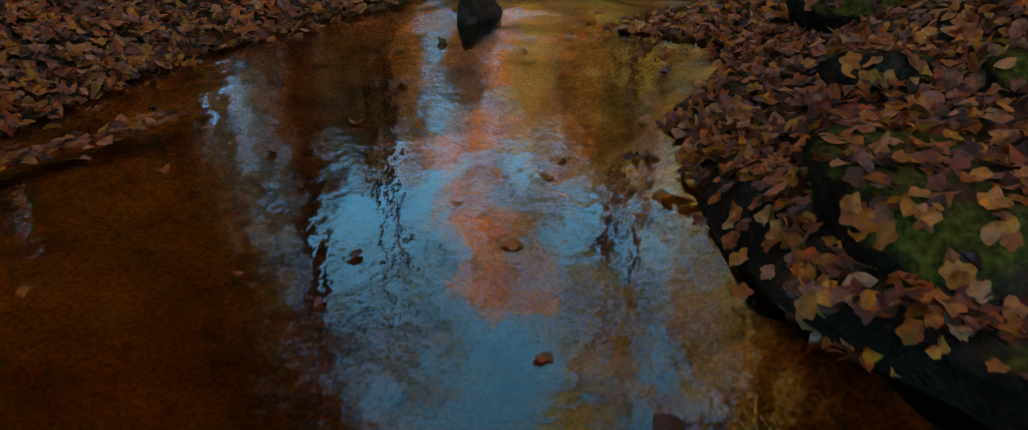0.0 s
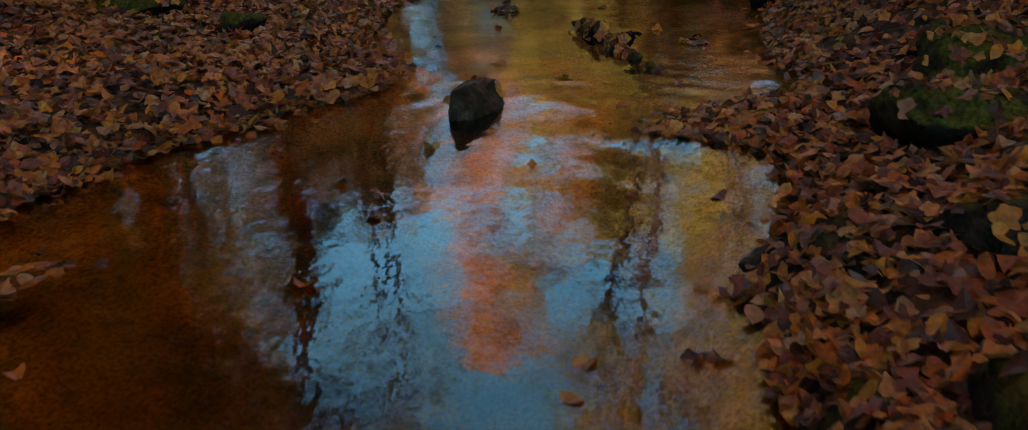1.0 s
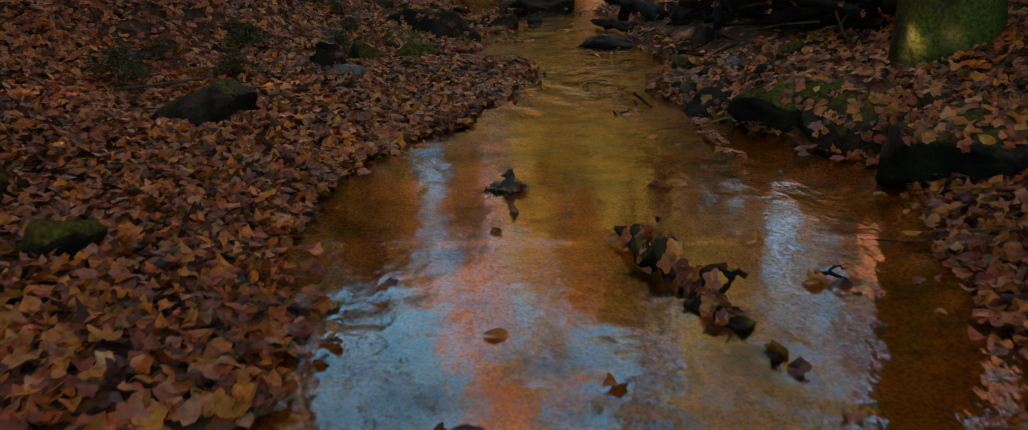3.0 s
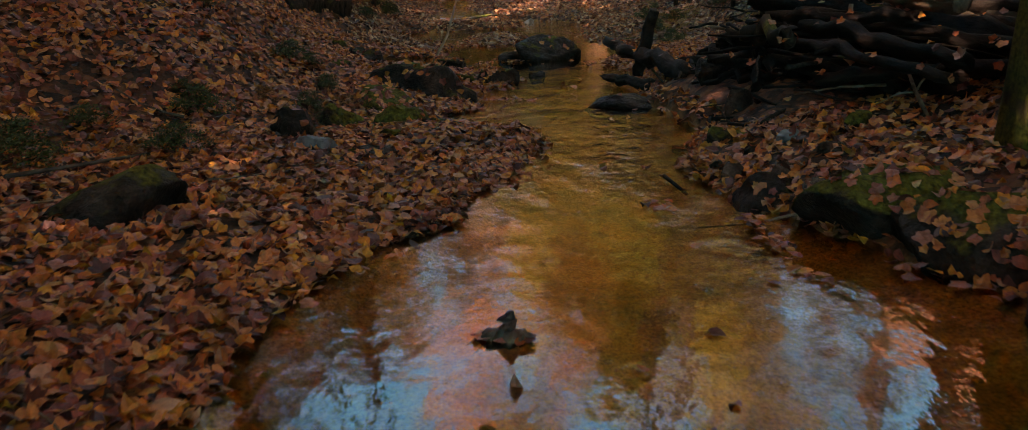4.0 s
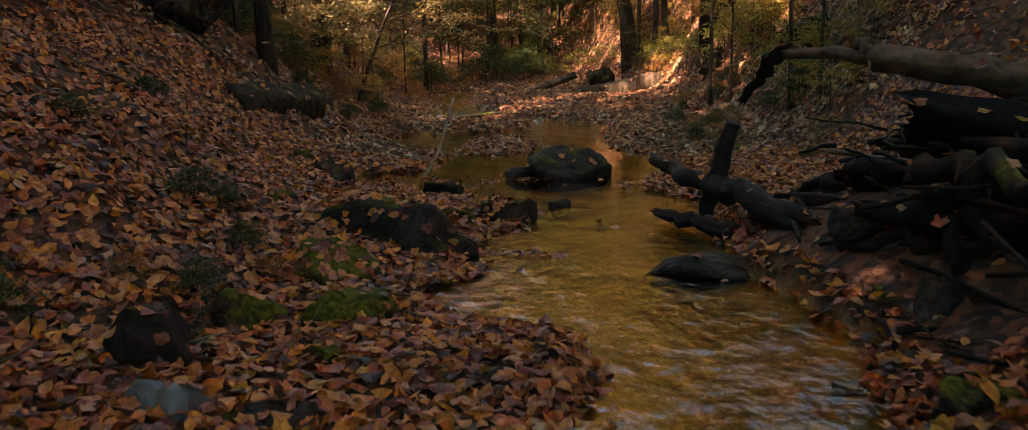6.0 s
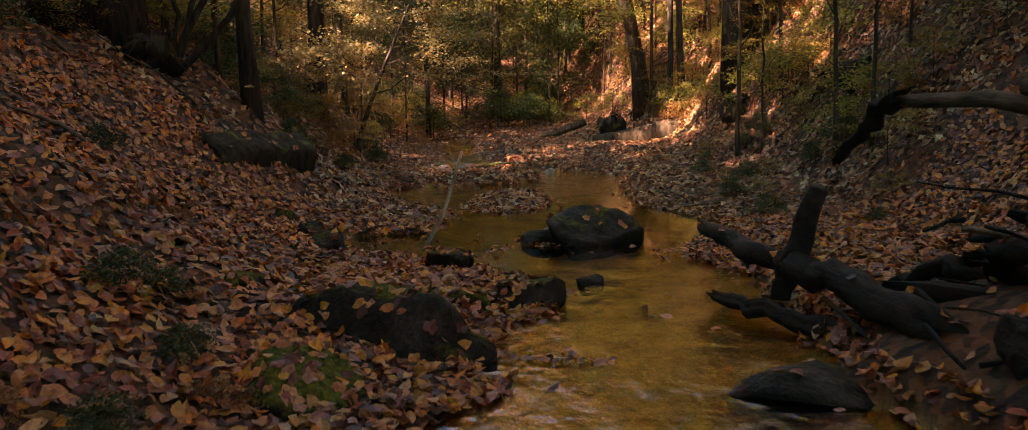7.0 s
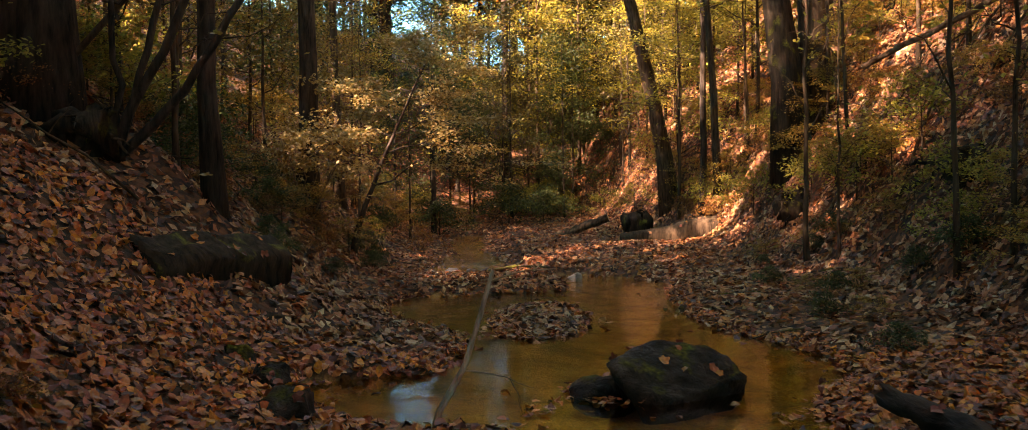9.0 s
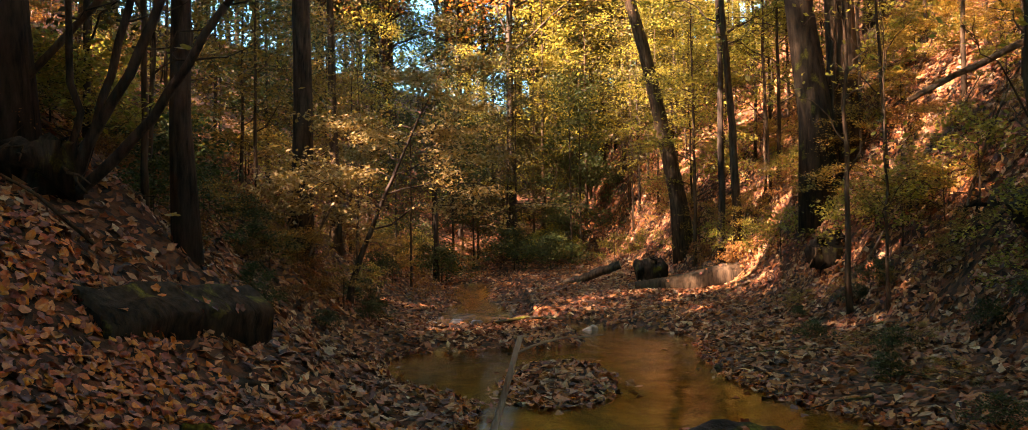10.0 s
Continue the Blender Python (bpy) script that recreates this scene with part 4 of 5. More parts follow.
tree("tree", on_ground(-7.6, 39.5), "thin brown trunk behind the yellow beech", 109, 14, 0.14, 0.45, 12, 2.0, brown_bark_mat, russet_mat, 3, 0.3, 0.13, lean=(-0.03, 0), group="thin trees")
tree("tree", on_ground(-6.3, 48), "thin dark trunk at the stream bend", 110, 8, 0.10, 0.3, 10, 1.6, bark_mat, green_mat, 7, 0.3, 0.12, group="thin trees")
tree("mossy_tree", on_ground(2.62, 12.0), "thick trunk grown over with yellow-green moss and ivy", 111, 17, 0.30, 0.6, 10, 3.0, moss_bark_mat, lime_mat, 6, 0.4, 0.18, lean=(0.05, 0), group="trunks on the banks")
tree("orange_tree", on_ground(-4.2, 57), "tall beech with an orange crown over the far stream", 112, 29, 0.17, 0.28, 36, 6.3, bark_mat, orange_mat, 22, 0.65, 0.25, rise=0.7, group="tall trees")

# the yellow understorey beech
beech = thing("beech_sapling", on_ground(-5.9, 33.6), "young beech with golden yellow sprays over the bank", "tree")
(bv, bf), btips = grow(120, 4.3, 0.06, 0.3, 14, 2.3, 0.12, (0.42, 0), 7, 0.04)
part("trunk", fill("trunk", bv, bf, bark_mat), beech)
part("crown", fill("crown", *crown(btips, 24, 0.2, 0.085, 120, 0.45, 0.16), lit_beech_mat, False), beech)
shrub = thing("beech_shrub", on_ground(-6.6, 33.0), "low beech shrub with pale yellow leaves and bare stems", "shrub")
pieces, stips = [], []
srng = np.random.default_rng(44)
for k in range(9):
    tip = np.array([srng.uniform(-1.0, 1.1), srng.uniform(-0.6, 0.5), srng.uniform(1.0, 1.7)])
    line = bent((srng.normal(0, 0.12), srng.normal(0, 0.1), -0.1), tip, 7, 0.15, 0.04, k)
    pieces.append(tube(line, np.linspace(0.022, 0.006, 7), 5, 0.04, k))
    stips += [line[4], line[5], line[6], line[6] + srng.normal(0, 0.2, 3), line[6] + np.array([srng.normal(0, 0.35), srng.normal(0, 0.3), 0.02])]
part("stem", fill("stem", *joined(pieces), pale_wood_mat), shrub)
part("crown", fill("crown", *crown(np.array(stips), 40, 0.2, 0.10, 45, 0.6, 0.35), lit_beech_mat, False), shrub)

# leaning stems from one stool on the left slope
stool = thing("leaning_tree", on_ground(-6.85, 25.3), "clump of bare leaning stems growing from one stool", "tree")
for k, (end, tip, r, bow) in enumerate((((1.15, 0.0, 1.95), (1.75, 0.3, 4.2), 0.062, -0.16), ((1.75, 0.0, 1.75), (3.3, 0.2, 3.1), 0.05, -0.22), ((0.8, 0.25, 2.4), (1.1, 0.6, 4.6), 0.042, -0.1), ((0.35, -0.5, 2.3), (0.9, -0.8, 4.2), 0.035, 0.1))):
    end, tip = np.array(end), np.array(tip)
    tube_v, tube_f = joined([tube(bent((0.08 * k, 0.03 * k, -0.2), end, 10, bow, 0.025, k), np.linspace(r * 1.15, r * 0.75, 10), 10, 0.06, k),
                             tube(bent(end, tip, 8, 0.12, 0.05, k + 5), np.linspace(r * 0.75, r * 0.3, 8), 8, 0.05, k),
                             tube(bent(tip, tip + (tip - end) * 0.6 + np.array([0.5, 0, 0]), 6, 0.1, 0.06, k + 7), np.linspace(r * 0.3, 0.006, 6), 6, 0.05, k),
                             tube(bent(end * 0.7, end * 0.8 + np.array([0.7, 0.2, 0.1]), 6, -0.1, 0.05, k + 9), np.linspace(0.014, 0.004, 6), 5, 0.05, k),
                             tube(bent(end, end + np.array([0.8, 0.3, 0.25]), 6, 0.08, 0.05, k + 11), np.linspace(0.012, 0.003, 6), 5, 0.05, k)])
    part("trunk", fill("trunk", tube_v, tube_f, bark_mat), stool)
stick("leaning_tree", [(-7.9, 25.0, 2.5), (-7.2, 25.2, 3.2), (-6.4, 25.3, 4.1), (-5.6, 25.4, 5.2)], 0.05, 0.03, brown_bark_mat, "thin bare stem leaning from the slope", category="tree")


# kinds of forest tree that repeat
def forest_kinds():
    far = (0, 0, -60)
    tall_a = tree("forest_tree", far, "tall forest tree with a yellow-green crown", 201, 22, 0.26, 0.35, 22, 4.4, bark_mat, lime_mat, 9, 0.55, 0.26, group="forest trees")
    tall_b = tree("forest_tree", far, "tall forest tree with a russet crown", 202, 24, 0.30, 0.32, 22, 4.6, bark_mat, russet_mat, 9, 0.55, 0.26, group="forest trees")
    tall_c = tree("forest_tree", far, "tall forest tree with a golden crown", 203, 20, 0.24, 0.3, 22, 4.2, brown_bark_mat, canopy_mat, 8, 0.55, 0.24, group="forest trees")
    thin_a = tree("sapling", far, "thin sapling with sparse yellow-green leaves", 204, 8, 0.05, 0.2, 16, 1.5, brown_bark_mat, lime_mat, 7, 0.25, 0.11, rise=0.3, group="saplings")
    thin_b = tree("sapling", far, "thin sapling with sparse golden leaves", 205, 6, 0.04, 0.2, 14, 1.4, brown_bark_mat, yellow_mat, 6, 0.25, 0.11, rise=0.25, group="saplings")
    thin_c = tree("sapling", far, "thin sapling with green leaves", 206, 7, 0.05, 0.12, 18, 1.5, bark_mat, green_mat, 8, 0.28, 0.12, rise=0.3, group="saplings")
    bush = tree("undergrowth_bush", far, "low bush with yellow-green leaves on the slope", 207, 1.3, 0.02, 0.15, 9, 1.2, brown_bark_mat, lime_mat, 6, 0.12, 0.085, rise=0.2, group="bushes", category="bush")
    bush_g = tree("undergrowth_bush", far, "low dark green bush on the bank", 208, 1.2, 0.02, 0.05, 12, 0.9, brown_bark_mat, green_mat, 9, 0.16, 0.09, rise=0.4, group="bushes", category="bush")
    wide_a = tree("forest_tree", far, "broad forest tree arching over the stream with golden leaves", 209, 19, 0.28, 0.36, 26, 7.5, bark_mat, canopy_mat, 12, 0.65, 0.26, rise=0.35, group="forest trees")
    wide_b = tree("forest_tree", far, "broad forest tree arching over the stream with russet leaves", 210, 20, 0.30, 0.38, 26, 7.5, bark_mat, orange_mat, 12, 0.65, 0.26, rise=0.35, group="forest trees")
    spray = tree("beech_bush", far, "low beech bush with layered yellow-green sprays on the slope", 211, 1.5, 0.022, 0.2, 11, 1.5, brown_bark_mat, spray_mat, 9, 0.13, 0.075, rise=0.12, twigs=6, tilt=0.3, group="bushes", category="bush", flat=0.2)
    bare = tree("bare_sapling", far, "thin bare stem with a few last leaves", 212, 6, 0.035, 0.25, 12, 0.9, brown_bark_mat, lime_mat, 1, 0.15, 0.09, rise=0.9, twigs=3, group="saplings", wiggle=0.05)
    fern = tree("undergrowth_bush", far, "low russet bush with withered leaves on the bank", 213, 0.9, 0.015, 0.05, 10, 0.9, brown_bark_mat, russet_mat, 7, 0.13, 0.08, rise=0.3, group="bushes", category="bush")
    tall_d = tree("forest_tree", far, "tall forest tree with a dull olive crown", 214, 21, 0.24, 0.2, 26, 4.0, bark_mat, olive_mat, 12, 0.55, 0.24, group="forest trees")
    thin_d = tree("sapling", far, "thin sapling with dull olive leaves", 215, 8, 0.05, 0.1, 20, 1.6, bark_mat, olive_mat, 9, 0.27, 0.12, rise=0.4, group="saplings")
    thin_e = tree("sapling", far, "slim understorey tree with golden leaves", 216, 8, 0.05, 0.15, 20, 1.7, bark_mat, canopy_mat, 8, 0.28, 0.13, rise=0.4, group="saplings")
    tall_e = tree("forest_tree", far, "tall half-bare tree with a few pinkish brown leaves", 217, 22, 0.2, 0.25, 28, 3.4, bark_mat, russet_mat, 1, 0.4, 0.2, rise=1.0, twigs=8, group="forest trees")
    thin_f = tree("sapling", far, "slender sapling with layered lime yellow sprays", 218, 7.5, 0.04, 0.12, 20, 1.7, brown_bark_mat, lime_mat, 8, 0.2, 0.095, rise=0.14, twigs=6, tilt=0.3, group="saplings", flat=0.18)
    return tall_a, tall_b, tall_c, thin_a, thin_b, thin_c, bush, bush_g, wide_a, wide_b, spray, bare, fern, tall_d, thin_d, thin_e, tall_e, thin_f


KINDS = forest_kinds()
used_once = set()


# spots that stay open to the sun: place and width
OPENINGS = [(1.2, 32.5, 0.2, 0.8), (-0.8, 30.0, 0.1, 0.5), (4.6, 30.0, 3.0, 0.2), (3.2, 27.5, 1.0, 0.5), (-6.3, 32.8, 1.4, 0.7), (-4.5, 33.5, 3.8, 0.9)]


def plant(kind, x, y, scale=1.0, turn=0.0):
    """A copy of a kind of tree or bush, unless it would close one of the openings to the sun."""
    gaps = [(across(x, y, ground_at(x, y), kind, scale, *spot[:3]), spot[3]) for spot in OPENINGS] if kind in (0, 1, 2, 8, 9, 13) else []
    if any(g is not None and g < w for g, w in gaps):
        return
    if y > 55 and kind != 16 and abs(x + 0.73 + 0.177 * (y - 16.4)) < 1.5:  # the low gap of sky at the stream's bend
        return
    m = pose(x, y, ground_at(x, y) - 0.05, 0, 0, turn) @ Matrix.Diagonal((scale, scale, scale, 1))
    if kind not in used_once:
        used_once.add(kind)
        KINDS[kind].matrix_world = m
    else:
        copy_thing_at(KINDS[kind], m, scale)


def copy_thing_at(ob, m, scale):
    made = copy_thing(ob, m)
    made.matrix_basis = m
    return made


prng = np.random.default_rng(5)


# spots that the sun reaches: place, and how wide the opening is
SUNLIT = [(0.9, 10.3, 0.0, -0.2), (-4.5, 33.5, 3.8, 0.7), (-5.8, 33.0, 2.2, 0.0), (-3.4, 33.5, 3.4, -0.4), (1.2, 32.5, 0.2, -0.8), (2.3, 31.0, 0.4, -1.2), (-0.8, 30.0, 0.1, -0.5),
          (1.2, 43.0, 3.0, -0.6), (1.8, 46.0, 3.5, -0.6), (2.4, 42.0, 3.5, -0.8), (3.5, 50.0, 6.0, 0.1), (1.0, 52.0, 7.0, 0.1), (-1.5, 60.0, 8.0, 0.0), (-6.2, 5.5, 5.5, 0.2), (-6.2, 10.0, 5.5, 0.0),
          (5.0, 37.0, 6.5, -0.6), (4.6, 30.0, 3.0, -0.7), (6.2, 33.0, 5.0, -0.7), (3.2, 27.5, 1.0, -0.9), (5.5, 27.0, 3.5, -0.8)]
CROWNS = []


def reach(kind):
    """Height, foot and width of the crown of a kind of tree."""
    return (22, 6.5, 3.6) if kind in (0, 1, 2, 13, 16) else (19, 6.5, 6.5) if kind in (8, 9) else (7, 1.2, 1.4) if kind in (3, 4, 5, 14, 15, 17) else (1.3, 0, 0.7)


def across(x, y, z, kind, size, sx, sy, sz):
    """How far the sun's way to a spot passes beside the crown of a tree; None where it passes over or under it."""
    high, low, _ = reach(kind)
    along = (x - sx) * SUN_FROM.x + (y - sy) * SUN_FROM.y
    ray = sz + along * math.tan(SUN_ELEV)
    if along > 0 and z + low * size - 1 < ray < z + high * size + 1:
        return abs((x - sx) * SUN_FROM.y - (y - sy) * SUN_FROM.x)
    return None


def shades(x, y, kind, size):
    """Whether a tree here would stand between the sun and one of the sunlit spots."""
    z = ground_at(x, y)
    for sx, sy, sz, wide in SUNLIT:
        aside = across(x, y, z, kind, size, sx, sy, sz)
        if aside is not None and aside < reach(kind)[2] * size * 0.5 + wide:
            return True
    return False


def forest(xs, ys, count, kinds, apart, clear=None, scale=(0.8, 1.2)):
    placed = []
    for _ in range(count * 25):
        x, y = prng.uniform(*xs), prng.uniform(*ys)
        if clear and clear(x, y):
            continue
        if any((x - a) ** 2 + (y - b) ** 2 < apart ** 2 for a, b in placed):
            continue
        kind, size = int(prng.choice(kinds)), prng.uniform(*scale)
        if shades(x, y, kind, size):
            continue
        placed.append((x, y))
        CROWNS.append((x, y, ground_at(x, y), kind, size))
        plant(kind, x, y, size, prng.uniform(0, 360))
        if len(placed) >= count:
            break


def in_gap(x, y):
    """The open strip of sky over the valley."""
    return -0.30 * y - 1.5 < x < 0.10 * y + 1.5


def far_gap(x, y):
    """The thin, bare part of the far forest where the sky shows low over the stream."""
    return y > 57 and abs(x + 0.73 + 0.09 * (y - 16.4)) < 1.3 + 0.03 * (y - 57)


# forest round the valley; its out-of-view trees are added for shade and warm light
forest((-8.5, -5.6), (-10, 9.5), 7, [8, 9], 2.2)
forest((4.6, 8.5), (-10, 13), 8, [8, 9], 2.4)
forest((-7.6, -5.0), (2, 13), 12, [15], 0.9, scale=(0.8, 1.2))
forest((-30, -8), (-24, 24), 84, [0, 2, 2, 1], 2.3, in_gap)
forest((-17, -7.6), (-4, 22), 48, [15, 3, 15], 1.1, scale=(1.1, 1.7))
forest((-30, -10.5), (20, 38), 13, [0, 1, 0], 3.0, in_gap)
forest((-50, -17), (38, 75), 26, [0, 1, 13], 4.0, in_gap)
forest((-22, -9), (38, 60), 22, [14, 4, 14], 1.6)
forest((7, 26), (-6, 60), 40, [0, 1, 0, 0], 3.2, in_gap)
forest((-26, 24), (-30, -8), 16, [0, 1, 2], 4.5)
# lower forest closing the valley
forest((-20, -3), (60, 74), 22, [13, 0, 1, 13], 2.0, far_gap, scale=(0.55, 0.72))
forest((-3, 12), (60, 74), 22, [0, 0, 2], 1.7, far_gap, scale=(0.55, 0.72))
forest((-34, 26), (74, 100), 36, [13, 1, 13], 3.2, far_gap, scale=(0.6, 0.85))
forest((-11, 5), (61, 73), 12, [1, 1, 0], 1.4, far_gap, scale=(0.66, 0.8))
forest((-0.5, 6), (40, 60), 44, [17, 17, 3, 11], 0.8, lambda x, y: x < 2.2 - (y - 38) * 0.12)
forest((-12, -7), (27, 50), 14, [14, 4, 5], 1.3)
forest((-10, 4), (52, 66), 40, [14, 3, 5, 14], 1.1, far_gap)
forest((3.6, 8), (24, 38), 14, [10, 6, 10], 1.0, scale=(0.5, 0.8))
forest((-10, -7.2), (20, 32), 7, [6, 6, 7], 0.9)
forest((-9, 0), (49, 62), 24, [7, 6, 6], 1.0, lambda x, y: -7 < x < -4)
# trees added on the upper slope for shade, and the scrub of the steep banks
prng = np.random.default_rng(71)
forest((-30, -9.5), (12, 32), 11, [0, 1, 0], 2.2, in_gap)
forest((-16, 6), (60, 76), 26, [14, 14, 3, 5], 1.3, far_gap, scale=(1.2, 1.8))
forest((-9, -1), (58, 66), 8, [14], 1.2, scale=(0.5, 0.75))
for x, y, size in ((-6.3, 67.0, 0.8), (-4.6, 71.0, 0.85), (-7.8, 74.5, 0.9), (-5.6, 64.0, 0.62), (-3.4, 66.0, 0.7), (-8.9, 68.0, 0.75), (-5.4, 82.0, 0.9), (-8.2, 88.0, 0.9)):
    plant(16, x, y, size, x * 50)
forest((-9, 1.5), (57, 66), 14, [14, 14, 3], 1.0, far_gap, scale=(1.4, 1.8))


def add_shade_trees(spots, seed):
    """Tall trees added up the sunward slope, mostly out of view, whose crowns keep these spots of the valley in the
    shade.
    """
    rng = np.random.default_rng(seed)
    for sx, sy in spots:
        sz = ground_at(sx, sy) + 0.3
        gaps = [across(*c, sx, sy, sz) for c in CROWNS if c[3] in (0, 1, 2, 8, 9, 13)]
        if any(g is not None and g < 2.0 for g in gaps):
            continue
        for _ in range(14):
            along, aside = rng.uniform(14, 36), rng.uniform(-1.2, 1.2)
            x, y = sx + SUN_FROM.x * along - SUN_FROM.y * aside, sy + SUN_FROM.y * along + SUN_FROM.x * aside
            kind, size = int(rng.choice([0, 1, 13, 2])), rng.uniform(0.9, 1.2)
            z = ground_at(x, y)
            if in_gap(x, y) or shades(x, y, kind, size) or any((x - c[0]) ** 2 + (y - c[1]) ** 2 < 2.0 for c in CROWNS):
                continue
            gap = across(x, y, z, kind, size, sx, sy, sz)
            if gap is None or gap > 1.5:
                continue
            CROWNS.append((x, y, z, kind, size))
            plant(kind, x, y, size, rng.uniform(0, 360))
            break


add_shade_trees([(x, y) for y in np.arange(11, 35, 1.6) for x in (-8, -6.4, -4.8, -3.2)], 3)
add_shade_trees([(x, y) for y in np.arange(35, 42, 1.5) for x in (-4, -2.5, -1.0, 0.5)], 4)
add_shade_trees([(x, y) for y in np.arange(12, 29, 1.8) for x in (-1.5, 0.3, 1.8, 3.0)], 5)
add_shade_trees([(x, y) for y in np.arange(34, 41, 1.5) for x in (1.0, 2.0)], 7)
add_shade_trees([(x, y) for y in np.arange(5, 16, 1.3) for x in (-3.8, -2.8, -1.8, 1.5, 2.3, 3.2)], 8)
add_shade_trees([(x, y) for y in np.arange(24, 46, 2.0) for x in (-15, -13, -11, -9.5)], 9)
plant(0, -15.4, 4.5, 1.05, 40)  # unseen tree added to shade the drift pile
for kind, x, y, size in ((0, 5.4, 12.4, 1.0), (0, 6.2, 14.8, 1.05), (13, 5.0, 10.4, 0.9), (0, 5.2, 16.6, 0.95)):
    plant(kind, x, y, size, x * 90)  # unseen trees added, so their crowns darken the right bank
SUNLIT.clear()
forest((3.1, 7.5), (24, 42), 64, [10, 10, 10, 10, 6, 12], 0.6, scale=(0.35, 0.75))
forest((2.4, 7.0), (25, 46), 34, [11], 0.6, scale=(0.7, 1.4))
forest((1.9, 5.2), (33, 47), 22, [10, 12, 10, 6], 0.6, lambda x, y: x < 2.9 - (y - 33) * 0.09, scale=(0.4, 0.75))
forest((0.2, 3.0), (38, 52), 16, [10, 6, 12], 0.6, lambda x, y: x < 2.0 - (y - 38) * 0.12, scale=(0.5, 0.9))
forest((-9.5, -4.6), (19, 36), 22, [10, 12, 7, 12], 0.8, lambda x, y: x > np.interp(y, [19, 26, 36], [-4.7, -4.9, -5.9]) or (x > -7.0 and 20.5 < y < 26.5), scale=(0.3, 0.6))
forest((-10, -6), (26, 46), 10, [11], 0.8, scale=(0.7, 1.2))
forest((-8, -5.2), (40, 54), 16, [7, 10, 12], 0.7, scale=(0.5, 1.0))


# saplings added up the slope only to shade the bank below
forest((-12.5, -9.5), (13.5, 19.5), 8, [5, 3, 5], 1.1, scale=(1.2, 1.6))
forest((-15, -7.6), (23, 42), 44, [10, 12, 6, 12], 0.8, scale=(0.6, 1.0))
# more unseen trees, added to dim the left bank and cover mirrored sky
for x, y, size in ((-9.6, 20.5, 0.9), (-10.4, 24.6, 0.95), (-8.8, 14.0, 0.9), (-9.3, 17.4, 0.95), (-8.8, 10.6, 0.85), (10.2, 28.0, 1.0), (12.0, 24.0, 1.05), (9.0, 20.5, 0.9)):
    plant(0, x, y, size, x * 70)
# unseen trees added beside the lower stream; their crowns darken its banks
for kind, x, y, size in ((2, 5.6, 10.5, 0.9), (0, 6.0, 14.0, 0.9), (0, 6.4, 17.5, 0.95), (13, -7.6, 17.0, 0.9), (2, -7.9, 13.2, 0.9), (13, -8.2, 20.6, 0.9)):
    plant(kind, x, y, size, x * 40 + y)
urng = np.random.default_rng(33)
for k in range(26):
    x, y = urng.uniform(-9.0, -5.4), urng.uniform(26.5, 34.0)
    plant((12, 10, 12, 7)[k % 4], x, y, urng.uniform(0.28, 0.6), urng.uniform(0, 360))
for k in range(10):
    x, y = urng.uniform(-4.6, -2.4), urng.uniform(12.5, 20.5)
    if field(np.array([x]), np.array([y]))[0] < -0.5:
        plant((7, 12)[k % 2], x, y, urng.uniform(0.12, 0.22), urng.uniform(0, 360))


def root_mass(at, r, seed, label):
    """The earthy root plate of a toppled tree, with torn roots."""
    rng = np.random.default_rng(seed)
    ob = thing("root_plate", at, label, "tree roots", rz=rng.uniform(0, 360))
    s = np.linspace(0, 1, 9)
    core = tube(bent((0, 0, -0.6 * r), (0.1 * r, 0, 0.75 * r), 9, 0.1, 0.12 * r, seed), r * (0.25 + 0.6 * np.sin(np.pi * s) ** 0.7), 16, 0.2, seed)
    part("root_ball", fill("root_ball", *core, rotten_mat), ob)
    for k in range(15):
        way = rng.normal(0, 1, 3) * np.array([1, 1, 0.7])
        way /= np.linalg.norm(way)
        line = bent(way * r * 0.4, way * r * rng.uniform(1.0, 1.7) + np.array([0, 0, -0.25 * r]), 8, 0.12, 0.12 * r, seed + k)
        part("root", fill("root", *tube(line, np.linspace(0.05, 0.008, 8) * rng.uniform(0.5, 1.2), 6, 0.08, k), wet_wood_mat if k % 3 else brown_bark_mat), ob)


root_mass((4.25, 29.1, 1.75), 0.55, 5, "dark torn root plate in a hollow of the slope")
root_mass((3.9, 28.0, ground_at(3.9, 28.0) + 0.1), 0.35, 6, "small dark root stump on the slope")
root_mass((-6.95, 24.95, ground_at(-6.95, 24.95) + 0.05), 0.42, 11, "dark rotten stump at the foot of the leaning stems")
root_mass((-7.9, 24.3, ground_at(-7.9, 24.3) + 0.05), 0.36, 12, "dark rotten stump on the leaf slope")
# dark roots, put here also for the shade in the bank's recess
root_mass((0.5, 43.2, 0.85), 0.5, 7, "dark root tangle standing for the shaded recess under the far bank")
root_mass((1.7, 38.8, 0.85), 0.36, 8, "dark torn roots beside the fallen trunk")
root_mass((2.9, 33.6, ground_at(2.9, 33.6) + 0.05), 0.4, 9, "dark tangle of roots on the steep slope")


